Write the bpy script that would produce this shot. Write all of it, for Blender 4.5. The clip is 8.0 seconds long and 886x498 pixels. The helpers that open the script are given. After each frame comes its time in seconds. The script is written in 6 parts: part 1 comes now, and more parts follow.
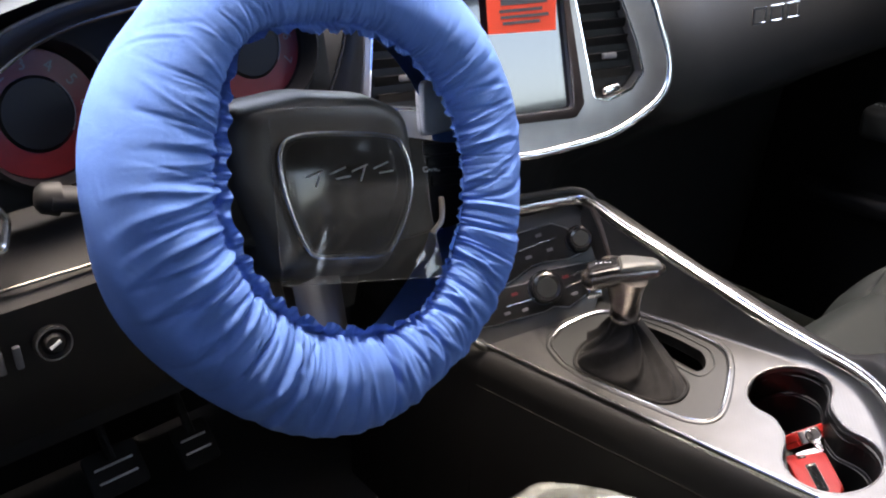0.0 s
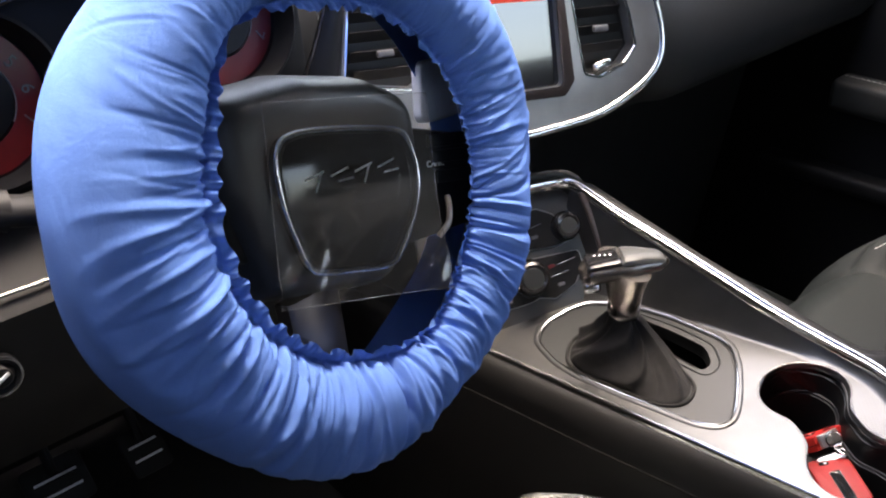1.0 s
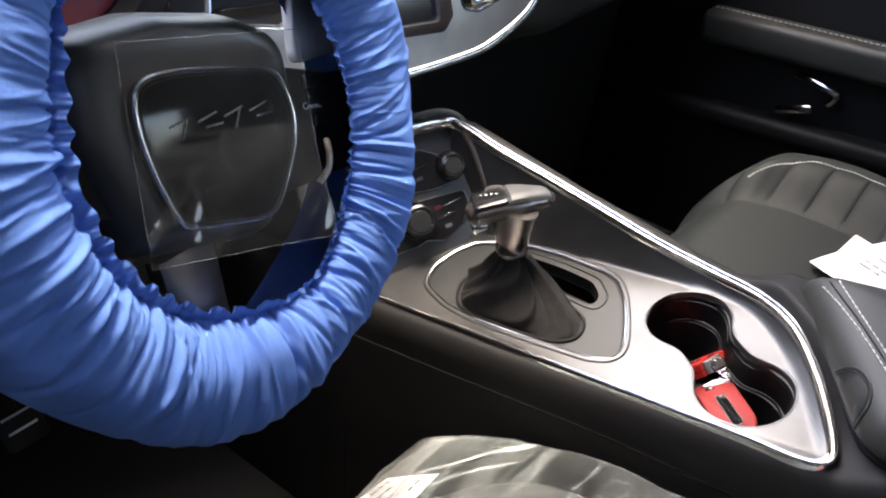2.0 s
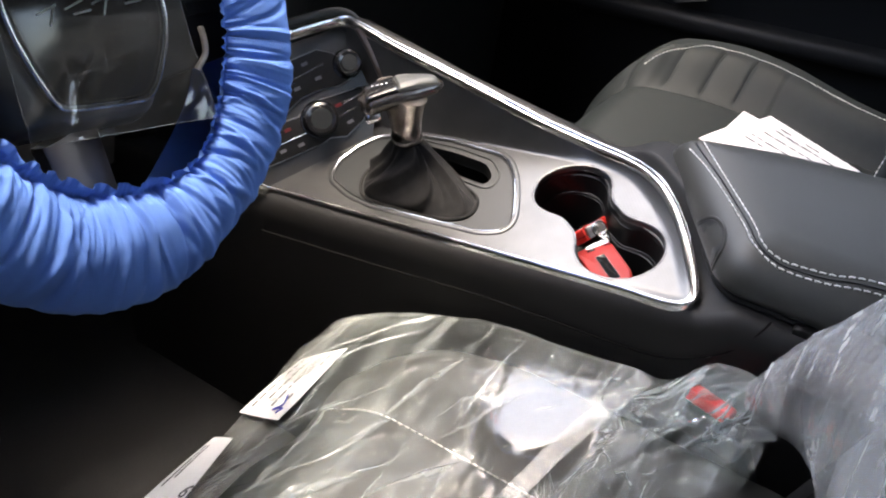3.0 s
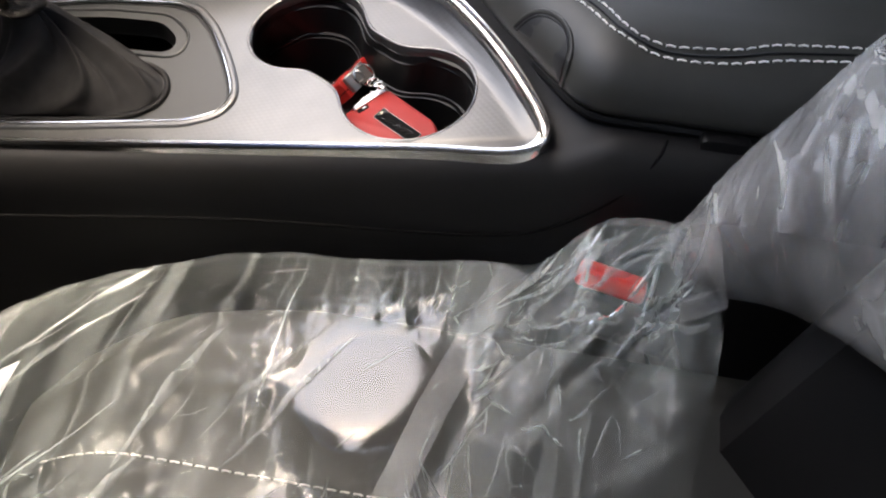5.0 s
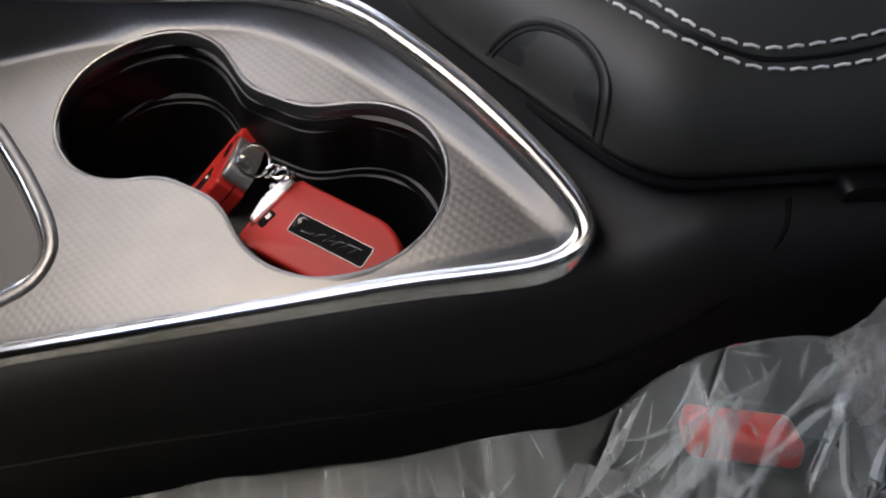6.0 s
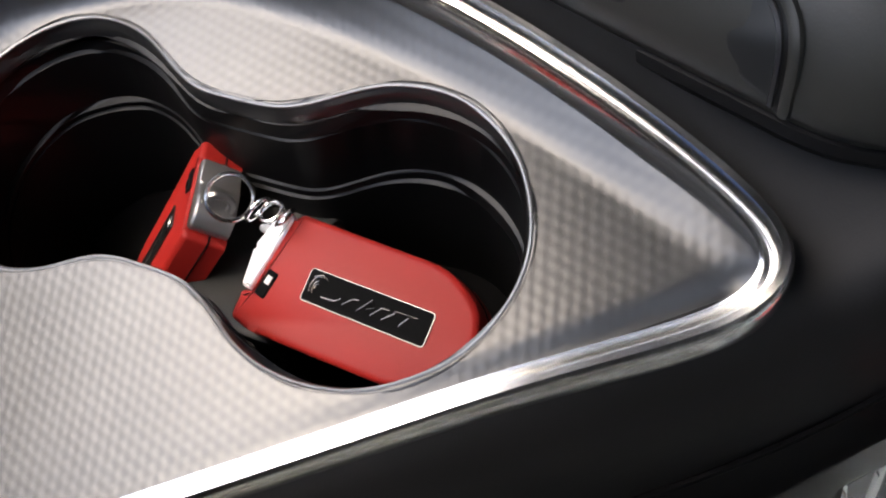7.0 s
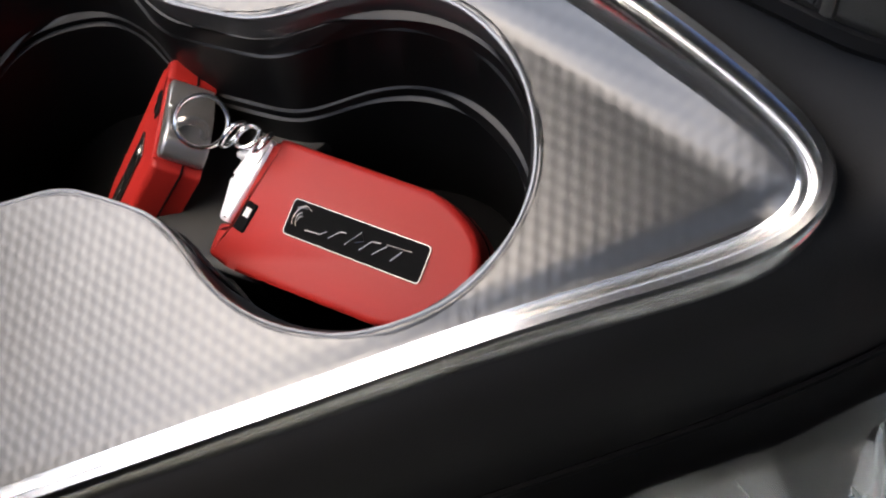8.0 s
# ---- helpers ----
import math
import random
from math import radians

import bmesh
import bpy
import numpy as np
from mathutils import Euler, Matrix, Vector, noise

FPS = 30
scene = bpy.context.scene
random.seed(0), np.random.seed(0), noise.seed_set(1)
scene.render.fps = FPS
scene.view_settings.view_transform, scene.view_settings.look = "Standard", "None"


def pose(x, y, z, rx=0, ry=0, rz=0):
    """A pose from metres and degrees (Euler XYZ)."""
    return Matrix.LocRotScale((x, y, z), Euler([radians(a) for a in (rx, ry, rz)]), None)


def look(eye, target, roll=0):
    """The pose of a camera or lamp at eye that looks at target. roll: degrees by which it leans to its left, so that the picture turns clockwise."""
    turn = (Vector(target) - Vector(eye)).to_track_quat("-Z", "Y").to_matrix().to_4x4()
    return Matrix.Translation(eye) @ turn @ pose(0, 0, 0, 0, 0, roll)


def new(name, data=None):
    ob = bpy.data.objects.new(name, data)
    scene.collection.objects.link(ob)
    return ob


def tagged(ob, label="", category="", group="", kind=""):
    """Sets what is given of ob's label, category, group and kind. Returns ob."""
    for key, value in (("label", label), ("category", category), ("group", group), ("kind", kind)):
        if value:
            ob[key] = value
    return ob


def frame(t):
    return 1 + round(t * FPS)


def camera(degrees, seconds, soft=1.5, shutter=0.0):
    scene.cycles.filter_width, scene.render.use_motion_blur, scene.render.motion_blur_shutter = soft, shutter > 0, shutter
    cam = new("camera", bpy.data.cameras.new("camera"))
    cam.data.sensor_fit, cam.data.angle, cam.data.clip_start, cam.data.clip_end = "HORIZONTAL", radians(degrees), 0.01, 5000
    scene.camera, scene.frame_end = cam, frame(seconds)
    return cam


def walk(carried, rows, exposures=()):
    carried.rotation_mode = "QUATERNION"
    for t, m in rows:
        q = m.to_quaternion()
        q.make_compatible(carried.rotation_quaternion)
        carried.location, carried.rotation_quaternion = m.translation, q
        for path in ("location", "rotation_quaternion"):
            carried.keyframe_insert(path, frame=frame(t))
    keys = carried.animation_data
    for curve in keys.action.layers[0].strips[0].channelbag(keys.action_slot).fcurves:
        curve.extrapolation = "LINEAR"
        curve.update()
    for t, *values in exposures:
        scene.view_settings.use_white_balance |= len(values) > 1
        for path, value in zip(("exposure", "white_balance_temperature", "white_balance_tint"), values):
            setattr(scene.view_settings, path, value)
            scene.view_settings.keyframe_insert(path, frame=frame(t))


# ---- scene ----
cam = camera(52.22, 8.0, soft=2.1)
PATH = [
    (0, (-0.249, -0.0071, 0.9472), (0.026, 0.3339, 0.7062), -0.61),
    (0.5, (-0.247, 0.0427, 0.946), (0.0357, 0.3694, 0.6943), 0.08),
    (1, (-0.2387, 0.0948, 0.9349), (0.0613, 0.3991, 0.6753), 1.36),
    (1.5, (-0.2278, 0.1275, 0.9243), (0.0913, 0.4017, 0.6542), 3.06),
    (2, (-0.2236, 0.1078, 0.9236), (0.1067, 0.3535, 0.6397), 3.47),
    (2.2, (-0.2217, 0.0919, 0.9228), (0.1097, 0.3278, 0.6321), 3.35),
    (3.3, (-0.2472, 0.0124, 0.9203), (0.0803, 0.2164, 0.6022), 1.30),
    (3.5, (-0.2467, 0.0043, 0.9154), (0.085, 0.2026, 0.5981), 1.01),
    (4, (-0.1977, 0.0561, 0.8875), (0.1538, 0.1968, 0.5609), 2.70),
    (4.5, (-0.1373, 0.1272, 0.8283), (0.2174, 0.2046, 0.4845), 4.50),
    (4.7, (-0.1125, 0.14, 0.7913), (0.2417, 0.1991, 0.4434), 4.69),
    (5.8, (0.0583, 0.2004, 0.6565), (0.4147, 0.1801, 0.3064), 2.57),
    (6, (0.1089, 0.2093, 0.6616), (0.447, 0.1821, 0.2942), -0.27),
    (6.5, (0.1822, 0.2133, 0.6333), (0.4974, 0.192, 0.2458), -6.96),
    (7, (0.2175, 0.2138, 0.6128), (0.4949, 0.2059, 0.1968), -13.43),
    (7.5, (0.2284, 0.214, 0.5996), (0.4869, 0.2132, 0.1716), -16.25),
    (8, (0.2298, 0.2116, 0.5969), (0.4695, 0.2175, 0.1582), -17.34),
]
walk(cam, [(t, look(eye, target, roll)) for t, eye, target, roll in PATH], [(0.0, 3.70, 7500, 12), (1.0, 3.66, 7500, 12), (2.2, 3.72, 7350, 10), (3.5, 3.75, 7300, 9), (4.7, 3.58, 7600, 9), (5.8, 2.5, 7500, 9), (7.0, 3.0, 7400, 8), (8.0, 3.02, 7300, 8)])

# ---- light ----
world = bpy.data.worlds.new("sky")
scene.world = world
world.use_nodes = True
wn = world.node_tree
sky = wn.nodes.new("ShaderNodeTexSky")
sky.sky_type, sky.sun_disc = "NISHITA", False
sky.sun_elevation, sky.sun_rotation = radians(75.6), radians(38.7)
sky.air_density, sky.dust_density, sky.ozone_density = 1.0, 3.5, 1.0
bg = wn.nodes["Background"]
bg.inputs["Strength"].default_value = 0.15
wn.links.new(sky.outputs[0], bg.inputs[0])
sun = new("sun", bpy.data.lights.new("sun", "SUN"))
sun.data.energy, sun.data.angle, sun.data.color = 0.38, radians(15), (1.0, 0.98, 0.95)
sun.matrix_world = look((0.8, 1.3, 5.4), (0, 0.3, 0.4))


# ---- materials ----
def material(name, colour, rough=0.5, metal=0.0, vary=0.15, scale=40.0, bump=0.0, bump_scale=400.0, coat=0.0, spec=0.5, per_object=0.0):
    m = bpy.data.materials.new(name)
    m.use_nodes = True
    t = m.node_tree
    b = t.nodes["Principled BSDF"]
    b.inputs["Roughness"].default_value = rough
    b.inputs["Metallic"].default_value = metal
    b.inputs["Specular IOR Level"].default_value = spec
    b.inputs["Coat Weight"].default_value = coat
    co = t.nodes.new("ShaderNodeTexCoord")
    n1 = t.nodes.new("ShaderNodeTexNoise")
    n1.inputs["Scale"].default_value, n1.inputs["Detail"].default_value = scale, 6
    t.links.new(co.outputs["Object"], n1.inputs["Vector"])
    ramp = t.nodes.new("ShaderNodeMapRange")
    ramp.inputs[1].default_value, ramp.inputs[2].default_value = 0.3, 0.7
    ramp.inputs[3].default_value, ramp.inputs[4].default_value = 1 - vary, 1 + vary
    t.links.new(n1.outputs[0], ramp.inputs[0])
    mul = t.nodes.new("ShaderNodeVectorMath")
    mul.operation = "SCALE"
    mul.inputs[0].default_value = colour
    t.links.new(ramp.outputs[0], mul.inputs["Scale"])
    t.links.new(mul.outputs[0], b.inputs["Base Color"])
    r2 = t.nodes.new("ShaderNodeMapRange")
    r2.inputs[3].default_value, r2.inputs[4].default_value = max(0, rough * (1 - vary)), min(1, rough * (1 + vary))
    t.links.new(n1.outputs[0], r2.inputs[0])
    t.links.new(r2.outputs[0], b.inputs["Roughness"])
    if bump:
        n2 = t.nodes.new("ShaderNodeTexNoise")
        n2.inputs["Scale"].default_value, n2.inputs["Detail"].default_value = bump_scale, 3
        t.links.new(co.outputs["Object"], n2.inputs["Vector"])
        bp = t.nodes.new("ShaderNodeBump")
        bp.inputs["Strength"].default_value, bp.inputs["Distance"].default_value = bump, 0.001
        t.links.new(n2.outputs[0], bp.inputs["Height"])
        t.links.new(bp.outputs[0], b.inputs["Normal"])
    return m



def hex_relief(m, pitch, strength):
    """Hexagonal dimples from three crossed waves."""
    t = m.node_tree
    co = t.nodes.new("ShaderNodeTexCoord")
    total = None
    k = 2 * math.pi / (pitch * math.sqrt(3) / 2)
    for a in (10, 70, 130):
        dot = t.nodes.new("ShaderNodeVectorMath")
        dot.operation = "DOT_PRODUCT"
        dot.inputs[1].default_value = (k * math.cos(radians(a)), k * math.sin(radians(a)), 0)
        t.links.new(co.outputs["Object"], dot.inputs[0])
        s = t.nodes.new("ShaderNodeMath")
        s.operation = "COSINE"
        t.links.new(dot.outputs["Value"], s.inputs[0])
        if total is None:
            total = s
        else:
            add = t.nodes.new("ShaderNodeMath")
            add.operation = "ADD"
            t.links.new(total.outputs[0], add.inputs[0])
            t.links.new(s.outputs[0], add.inputs[1])
            total = add
    bp = t.nodes.new("ShaderNodeBump")
    bp.inputs["Strength"].default_value, bp.inputs["Distance"].default_value = strength, 0.00012
    t.links.new(total.outputs[0], bp.inputs["Height"])
    t.links.new(bp.outputs[0], t.nodes["Principled BSDF"].inputs["Normal"])


def crinkle(m, scale, strength):
    """Sharp fine wrinkles laid over the material's own relief."""
    t = m.node_tree
    b = t.nodes["Principled BSDF"]
    co = t.nodes.new("ShaderNodeTexCoord")
    n = t.nodes.new("ShaderNodeTexNoise")
    n.inputs["Scale"].default_value, n.inputs["Detail"].default_value, n.inputs["Distortion"].default_value = scale, 4, 0.8
    t.links.new(co.outputs["Object"], n.inputs["Vector"])
    s = t.nodes.new("ShaderNodeMath")
    s.operation, s.inputs[1].default_value = "SUBTRACT", 0.5
    t.links.new(n.outputs[0], s.inputs[0])
    a = t.nodes.new("ShaderNodeMath")
    a.operation = "ABSOLUTE"
    t.links.new(s.outputs[0], a.inputs[0])
    bp = t.nodes.new("ShaderNodeBump")
    bp.inputs["Strength"].default_value, bp.inputs["Distance"].default_value = strength, 0.006
    t.links.new(a.outputs[0], bp.inputs["Height"])
    t.links.new(b.inputs["Normal"].links[0].from_socket, bp.inputs["Normal"])
    t.links.new(bp.outputs[0], b.inputs["Normal"])


def film_material(name, haze, tint, rough, bump, crease=0.4, streak=0.2, ior=1.5, scale=15.0, taut_glare=None):
    """Clear plastic film: see-through, a little milky, glossy, whitened along creases and along streaks that double as
    glints.
    """
    m = bpy.data.materials.new(name)
    m.use_nodes = True
    t = m.node_tree
    t.nodes.remove(t.nodes["Principled BSDF"])
    out = t.nodes["Material Output"]
    clear = t.nodes.new("ShaderNodeBsdfTransparent")
    clear.inputs[0].default_value = (0.94, 0.94, 0.94, 1)
    milk = t.nodes.new("ShaderNodeBsdfDiffuse")
    milk.inputs[0].default_value = (*tint, 1)
    gloss = t.nodes.new("ShaderNodeBsdfGlossy")
    gloss.inputs["Roughness"].default_value = rough
    gloss.inputs[0].default_value = (0.95, 0.95, 0.95, 1)
    co = t.nodes.new("ShaderNodeTexCoord")

    def noise_node(size, detail, vec, distortion=0.0):
        n = t.nodes.new("ShaderNodeTexNoise")
        n.inputs["Scale"].default_value, n.inputs["Detail"].default_value, n.inputs["Distortion"].default_value = size, detail, distortion
        t.links.new(vec, n.inputs["Vector"])
        return n

    def span(x, a, b, lo, hi):
        r = t.nodes.new("ShaderNodeMapRange")
        for k, v in zip((1, 2, 3, 4), (a, b, lo, hi)):
            r.inputs[k].default_value = v
        t.links.new(x, r.inputs[0])
        return r.outputs[0]

    def calc(op, a, b):
        n = t.nodes.new("ShaderNodeMath")
        n.operation = op
        for k, v in enumerate((a, b)):
            if isinstance(v, float):
                n.inputs[k].default_value = v
            else:
                t.links.new(v, n.inputs[k])
        return n.outputs[0]

    def stretched(ang, sx, sy):
        mp = t.nodes.new("ShaderNodeMapping")
        mp.inputs["Rotation"].default_value = (0, 0, radians(-ang))
        mp.inputs["Scale"].default_value = (sx, sy, sx * 2)
        t.links.new(co.outputs["Object"], mp.inputs["Vector"])
        return mp.outputs[0]
    total = span(noise_node(14, 5, co.outputs["Object"]).outputs[0], 0.35, 0.7, haze * 0.5, haze * 1.6)
    hgt = None
    # broad veils, then narrow pale streaks doubling as glints, along the pull of the film and a few across it
    for ang, sx, sy, lo, hi, much in ((-18, 3, 24, 0.50, 0.62, 0.6), (-13, 4, 70, 0.60, 0.66, 0.8), (-23, 4, 95, 0.62, 0.67, 0.8), (-45, 8, 80, 0.63, 0.68, 0.6),
                                      (-10, 3, 190, 0.64, 0.67, 0.8), (-27, 4, 220, 0.66, 0.69, 0.7), (-62, 9, 180, 0.67, 0.70, 0.6)):
        n = noise_node(1.0, 2, stretched(ang, sx, sy), 0.6).outputs[0]
        total = calc("ADD", total, span(n, lo, hi, 0.0, streak * much))
        h = calc("MULTIPLY", n, 26.0 / sy)
        hgt = h if hgt is None else calc("ADD", hgt, h)
    # small creases in patches
    v = t.nodes.new("ShaderNodeTexVoronoi")
    v.feature = "DISTANCE_TO_EDGE"
    v.inputs["Scale"].default_value = 1.0
    t.links.new(stretched(-40, scale, scale * 3.2), v.inputs["Vector"])
    mask = span(noise_node(16, 2, co.outputs["Object"]).outputs[0], 0.50, 0.60, 0.0, crease)
    total = calc("ADD", total, calc("MULTIPLY", span(v.outputs[0], 0.0, 0.05, 1.0, 0.0), mask))
    hgt = calc("ADD", hgt, calc("MULTIPLY", v.outputs[0], calc("MULTIPLY", mask, 1.2)))
    if taut_glare:
        far = t.nodes.new("ShaderNodeVectorMath")
        far.operation = "DISTANCE"
        far.inputs[1].default_value = taut_glare[:3]
        t.links.new(co.outputs["Object"], far.inputs[0])
        # hard facets where the film is gathered round the glare patch
        fc = t.nodes.new("ShaderNodeTexVoronoi")
        fc.inputs["Scale"].default_value = 1.0
        t.links.new(stretched(-40, 38, 90), fc.inputs["Vector"])
        hgt = calc("ADD", hgt, calc("MULTIPLY", fc.outputs["Distance"], span(far.outputs["Value"], taut_glare[3] * 1.5, taut_glare[3] * 2.4, 1.5, 0.0)))
        slack = span(far.outputs["Value"], taut_glare[3] * 0.75, taut_glare[3] * 1.25, 0.0, 1.0)
        hgt, total = calc("MULTIPLY", hgt, slack), calc("MULTIPLY", total, slack)
    bp = t.nodes.new("ShaderNodeBump")
    bp.inputs["Strength"].default_value, bp.inputs["Distance"].default_value = bump, 0.006
    t.links.new(hgt, bp.inputs["Height"])
    fr = t.nodes.new("ShaderNodeFresnel")
    fr.inputs["IOR"].default_value = ior
    t.links.new(bp.outputs[0], fr.inputs["Normal"])
    t.links.new(bp.outputs[0], gloss.inputs["Normal"])
    a, b = t.nodes.new("ShaderNodeMixShader"), t.nodes.new("ShaderNodeMixShader")
    t.links.new(total, a.inputs[0])
    t.links.new(clear.outputs[0], a.inputs[1])
    t.links.new(milk.outputs[0], a.inputs[2])
    # gloss is raised over the patch and cut elsewhere to draw its glare
    t.links.new(calc("MULTIPLY", fr.outputs[0], span(far.outputs["Value"], taut_glare[3] * 0.85, taut_glare[3] * 1.9, 2.7, 0.35)) if taut_glare else fr.outputs[0], b.inputs[0])
    t.links.new(a.outputs[0], b.inputs[1])
    t.links.new(gloss.outputs[0], b.inputs[2])
    t.links.new(b.outputs[0], out.inputs[0])
    return m


FILM = film_material("clear_plastic_film", 0.060, (0.69, 0.75, 0.72), 0.13, 0.22, 0.17, 0.13, 1.36, 26, (0.146, 0.012, 0.038, 0.042))
FILM_MILKY = film_material("milky_plastic_film", 0.17, (0.74, 0.72, 0.69), 0.24, 0.24, 0.06, 0.17, 1.5, 14)
FILM_FOLD = film_material("doubled_film", 0.10, (0.72, 0.74, 0.73), 0.18, 0.12, 0.10, 0.14, 1.35, 22)
FILM_STRAP = film_material("strap_film", 0.13, (0.7, 0.72, 0.71), 0.2, 0.06, 0.08, 0.03, 1.35, 20)
FILM_CREASE = film_material("whitened_crease_film", 0.25, (0.70, 0.76, 0.74), 0.2, 0.05, 0.05, 0.05, 1.4, 30)
# haze and streaks here also paint the hub film's highlights
FILM_CLEAR = film_material("clear_adhesive_film", 0.014, (0.7, 0.72, 0.72), 0.06, 0.05, 0.05, 0.022, 1.55, 26)
LEATHER = material("black_leather", (0.0275, 0.0275, 0.0240), 0.5, vary=0.12, bump=0.06, bump_scale=1400, spec=0.42)
PLASTIC = material("black_soft_plastic", (0.0085, 0.0082, 0.0082), 0.58, vary=0.12, bump=0.06, bump_scale=1800, spec=0.24)
PAD = material("palm_pad_leather", (0.045, 0.047, 0.046), 0.5, vary=0.15, bump=0.2, bump_scale=1600)
NECK = material("dark_polished_metal", (0.19, 0.172, 0.16), 0.26, metal=0.9, vary=0.12)
GLOSS = material("gloss_black_plastic", (0.012, 0.012, 0.013), 0.12, vary=0.1)
HUB = material("airbag_grain", (0.026, 0.025, 0.024), 0.42, vary=0.1, bump=0.08, bump_scale=1500, spec=0.6)
DASH = material("dash_grain", (0.016, 0.0165, 0.0165), 0.5, vary=0.12, bump=0.1, bump_scale=1500)
SPOKE_DARK = material("dark_bronze_plastic", (0.085, 0.068, 0.064), 0.22, metal=0.6, vary=0.1)
SPOKE = material("bronze_grey_metal", (0.20, 0.165, 0.15), 0.35, metal=0.8, vary=0.1)
PLATE = material("dark_grey_satin_plate", (0.0145, 0.0160, 0.0165), 0.46, vary=0.1, spec=0.4)
CARPET = material("black_carpet", (0.011, 0.0105, 0.011), 0.95, vary=0.4, scale=300, bump=0.8, bump_scale=700)
CHROME = material("satin_chrome", (0.9, 0.89, 0.87), 0.2, metal=1.0, vary=0.1)
BRIGHT = material("bright_chrome", (0.9, 0.9, 0.9), 0.07, metal=1.0, vary=0.05)
TRIM = material("textured_graphite_trim", (0.100, 0.100, 0.100), 0.35, metal=0.8, vary=0.08)
hex_relief(TRIM, 0.0031, 0.08)
GRAPHITE = material("satin_graphite", (0.10, 0.098, 0.095), 0.46, metal=0.8, vary=0.08)
LIP = material("trim_edge_highlight", (0.26, 0.255, 0.25), 0.4, metal=0.8, vary=0.2)
SILVER = material("silver_painted_trim", (0.36, 0.345, 0.33), 0.3, metal=0.8, vary=0.08)
CLOTH = material("blue_nonwoven_cloth", (0.102, 0.208, 0.54), 0.85, vary=0.10, scale=25, bump=0.3, bump_scale=1800, spec=0.15)
crinkle(CLOTH, 34, 0.22)
SUEDE = material("soft_boot_leather", (0.014, 0.0135, 0.0135), 0.65, vary=0.25, scale=120, bump=0.2, bump_scale=1200, spec=0.07)
CAP = material("satin_silver_cap", (0.9, 0.9, 0.9), 0.32, metal=0.35, vary=0.05)
RED = material("red_fob_plastic", (0.31, 0.015, 0.012), 0.48, vary=0.06, spec=0.22)
SEAT = material("seat_leather", (0.0100, 0.0128, 0.0138), 0.62, vary=0.12, bump=0.08, bump_scale=1400, spec=0.17)
PAPER = material("white_paper", (0.62, 0.62, 0.62), 0.8, vary=0.03)
INK = material("grey_print", (0.06, 0.06, 0.065), 0.8)
# near-white paint that stands in for glare on paddle and pedal strips
PADDLE = material("pale_glint_paint", (0.72, 0.75, 0.8), 0.25)
BADGE = material("matte_black_badge", (0.004, 0.004, 0.004), 0.8, spec=0.06)
PEN = material("blue_pen_ink", (0.03, 0.03, 0.35), 0.5)
THREAD = material("white_thread", (0.75, 0.73, 0.68), 0.8)
TAG = material("red_tag", (0.75, 0.06, 0.02), 0.6, vary=0.05)
SCREEN = material("dark_screen", (0.01, 0.01, 0.012), 0.08, coat=1.0, spec=1.0)
DIAL = material("red_dial", (0.12, 0.007, 0.007), 0.4, vary=0.2)
WELL = material("black_smooth_well", (0.004, 0.004, 0.0042), 0.42, vary=0.1, spec=0.3)
GREY_SOFT = material("dark_grey_plastic", (0.018, 0.018, 0.019), 0.45)
GREY = material("grey_plastic", (0.12, 0.12, 0.125), 0.45)
WHITE_PRINT = material("white_print", (0.7, 0.7, 0.7), 0.6)
BUCKLE = material("red_buckle", (0.8, 0.03, 0.02), 0.35)
ASPHALT = material("asphalt", (0.05, 0.05, 0.05), 0.9, vary=0.3)
LINER = material("black_headliner", (0.05, 0.05, 0.05), 0.9, vary=0.1)


# ---- mesh helpers ----
def thing(name, loc, label, category, group="", kind=""):
    ob = new(name)
    ob.location = loc
    ob.empty_display_size = 0.02
    return tagged(ob, label, category, group, kind)


def top_of(ob):
    while ob.parent:
        ob = ob.parent
    return ob


def part(name, bm, mat, parent=None, label="", smooth=True, flat_angle=40, side=None):
    """One mesh under its thing; an open sheet turns its front towards side."""
    me = bpy.data.meshes.new(name)
    bmesh.ops.recalc_face_normals(bm, faces=bm.faces[:])
    if side and sum(f.normal.dot(Vector(side)) for f in bm.faces) < 0:
        bmesh.ops.reverse_faces(bm, faces=bm.faces[:])
    if parent:
        off = Vector(top_of(parent).location)
        for v in bm.verts:
            v.co -= off
    bm.to_mesh(me)
    bm.free()
    me.materials.append(mat)
    for p in me.polygons:
        p.use_smooth = smooth
    if smooth:
        me.set_sharp_from_angle(angle=radians(flat_angle))
    ob = new(name, me)
    if parent:
        ob.parent = parent
    if label:
        ob["label"] = label
    return ob


def solo(name, bm, mat, label, category, group="", kind="", **k):
    return tagged(part(name, bm, mat, None, **k), label, category, group, kind)


def grid_bm(nu, nv, f, wrap_u=False, wrap_v=False):
    bm = bmesh.new()
    vs = [[bm.verts.new(f(i, j)) for j in range(nv)] for i in range(nu)]
    for i in range(nu if wrap_u else nu - 1):
        for j in range(nv if wrap_v else nv - 1):
            a, b = vs[i][j], vs[(i + 1) % nu][j]
            c, d = vs[(i + 1) % nu][(j + 1) % nv], vs[i][(j + 1) % nv]
            bm.faces.new((a, b, c, d))
    return bm


def loft(rings, close_ring=True, caps=True):
    """Rings of equal length joined in order."""
    bm = bmesh.new()
    vs = [[bm.verts.new(p) for p in r] for r in rings]
    n = len(rings[0])
    for a, b in zip(vs, vs[1:]):
        for j in range(n if close_ring else n - 1):
            bm.faces.new((a[j], a[(j + 1) % n], b[(j + 1) % n], b[j]))
    if caps and close_ring:
        bm.faces.new(vs[0])
        bm.faces.new(list(reversed(vs[-1])))
    return bm


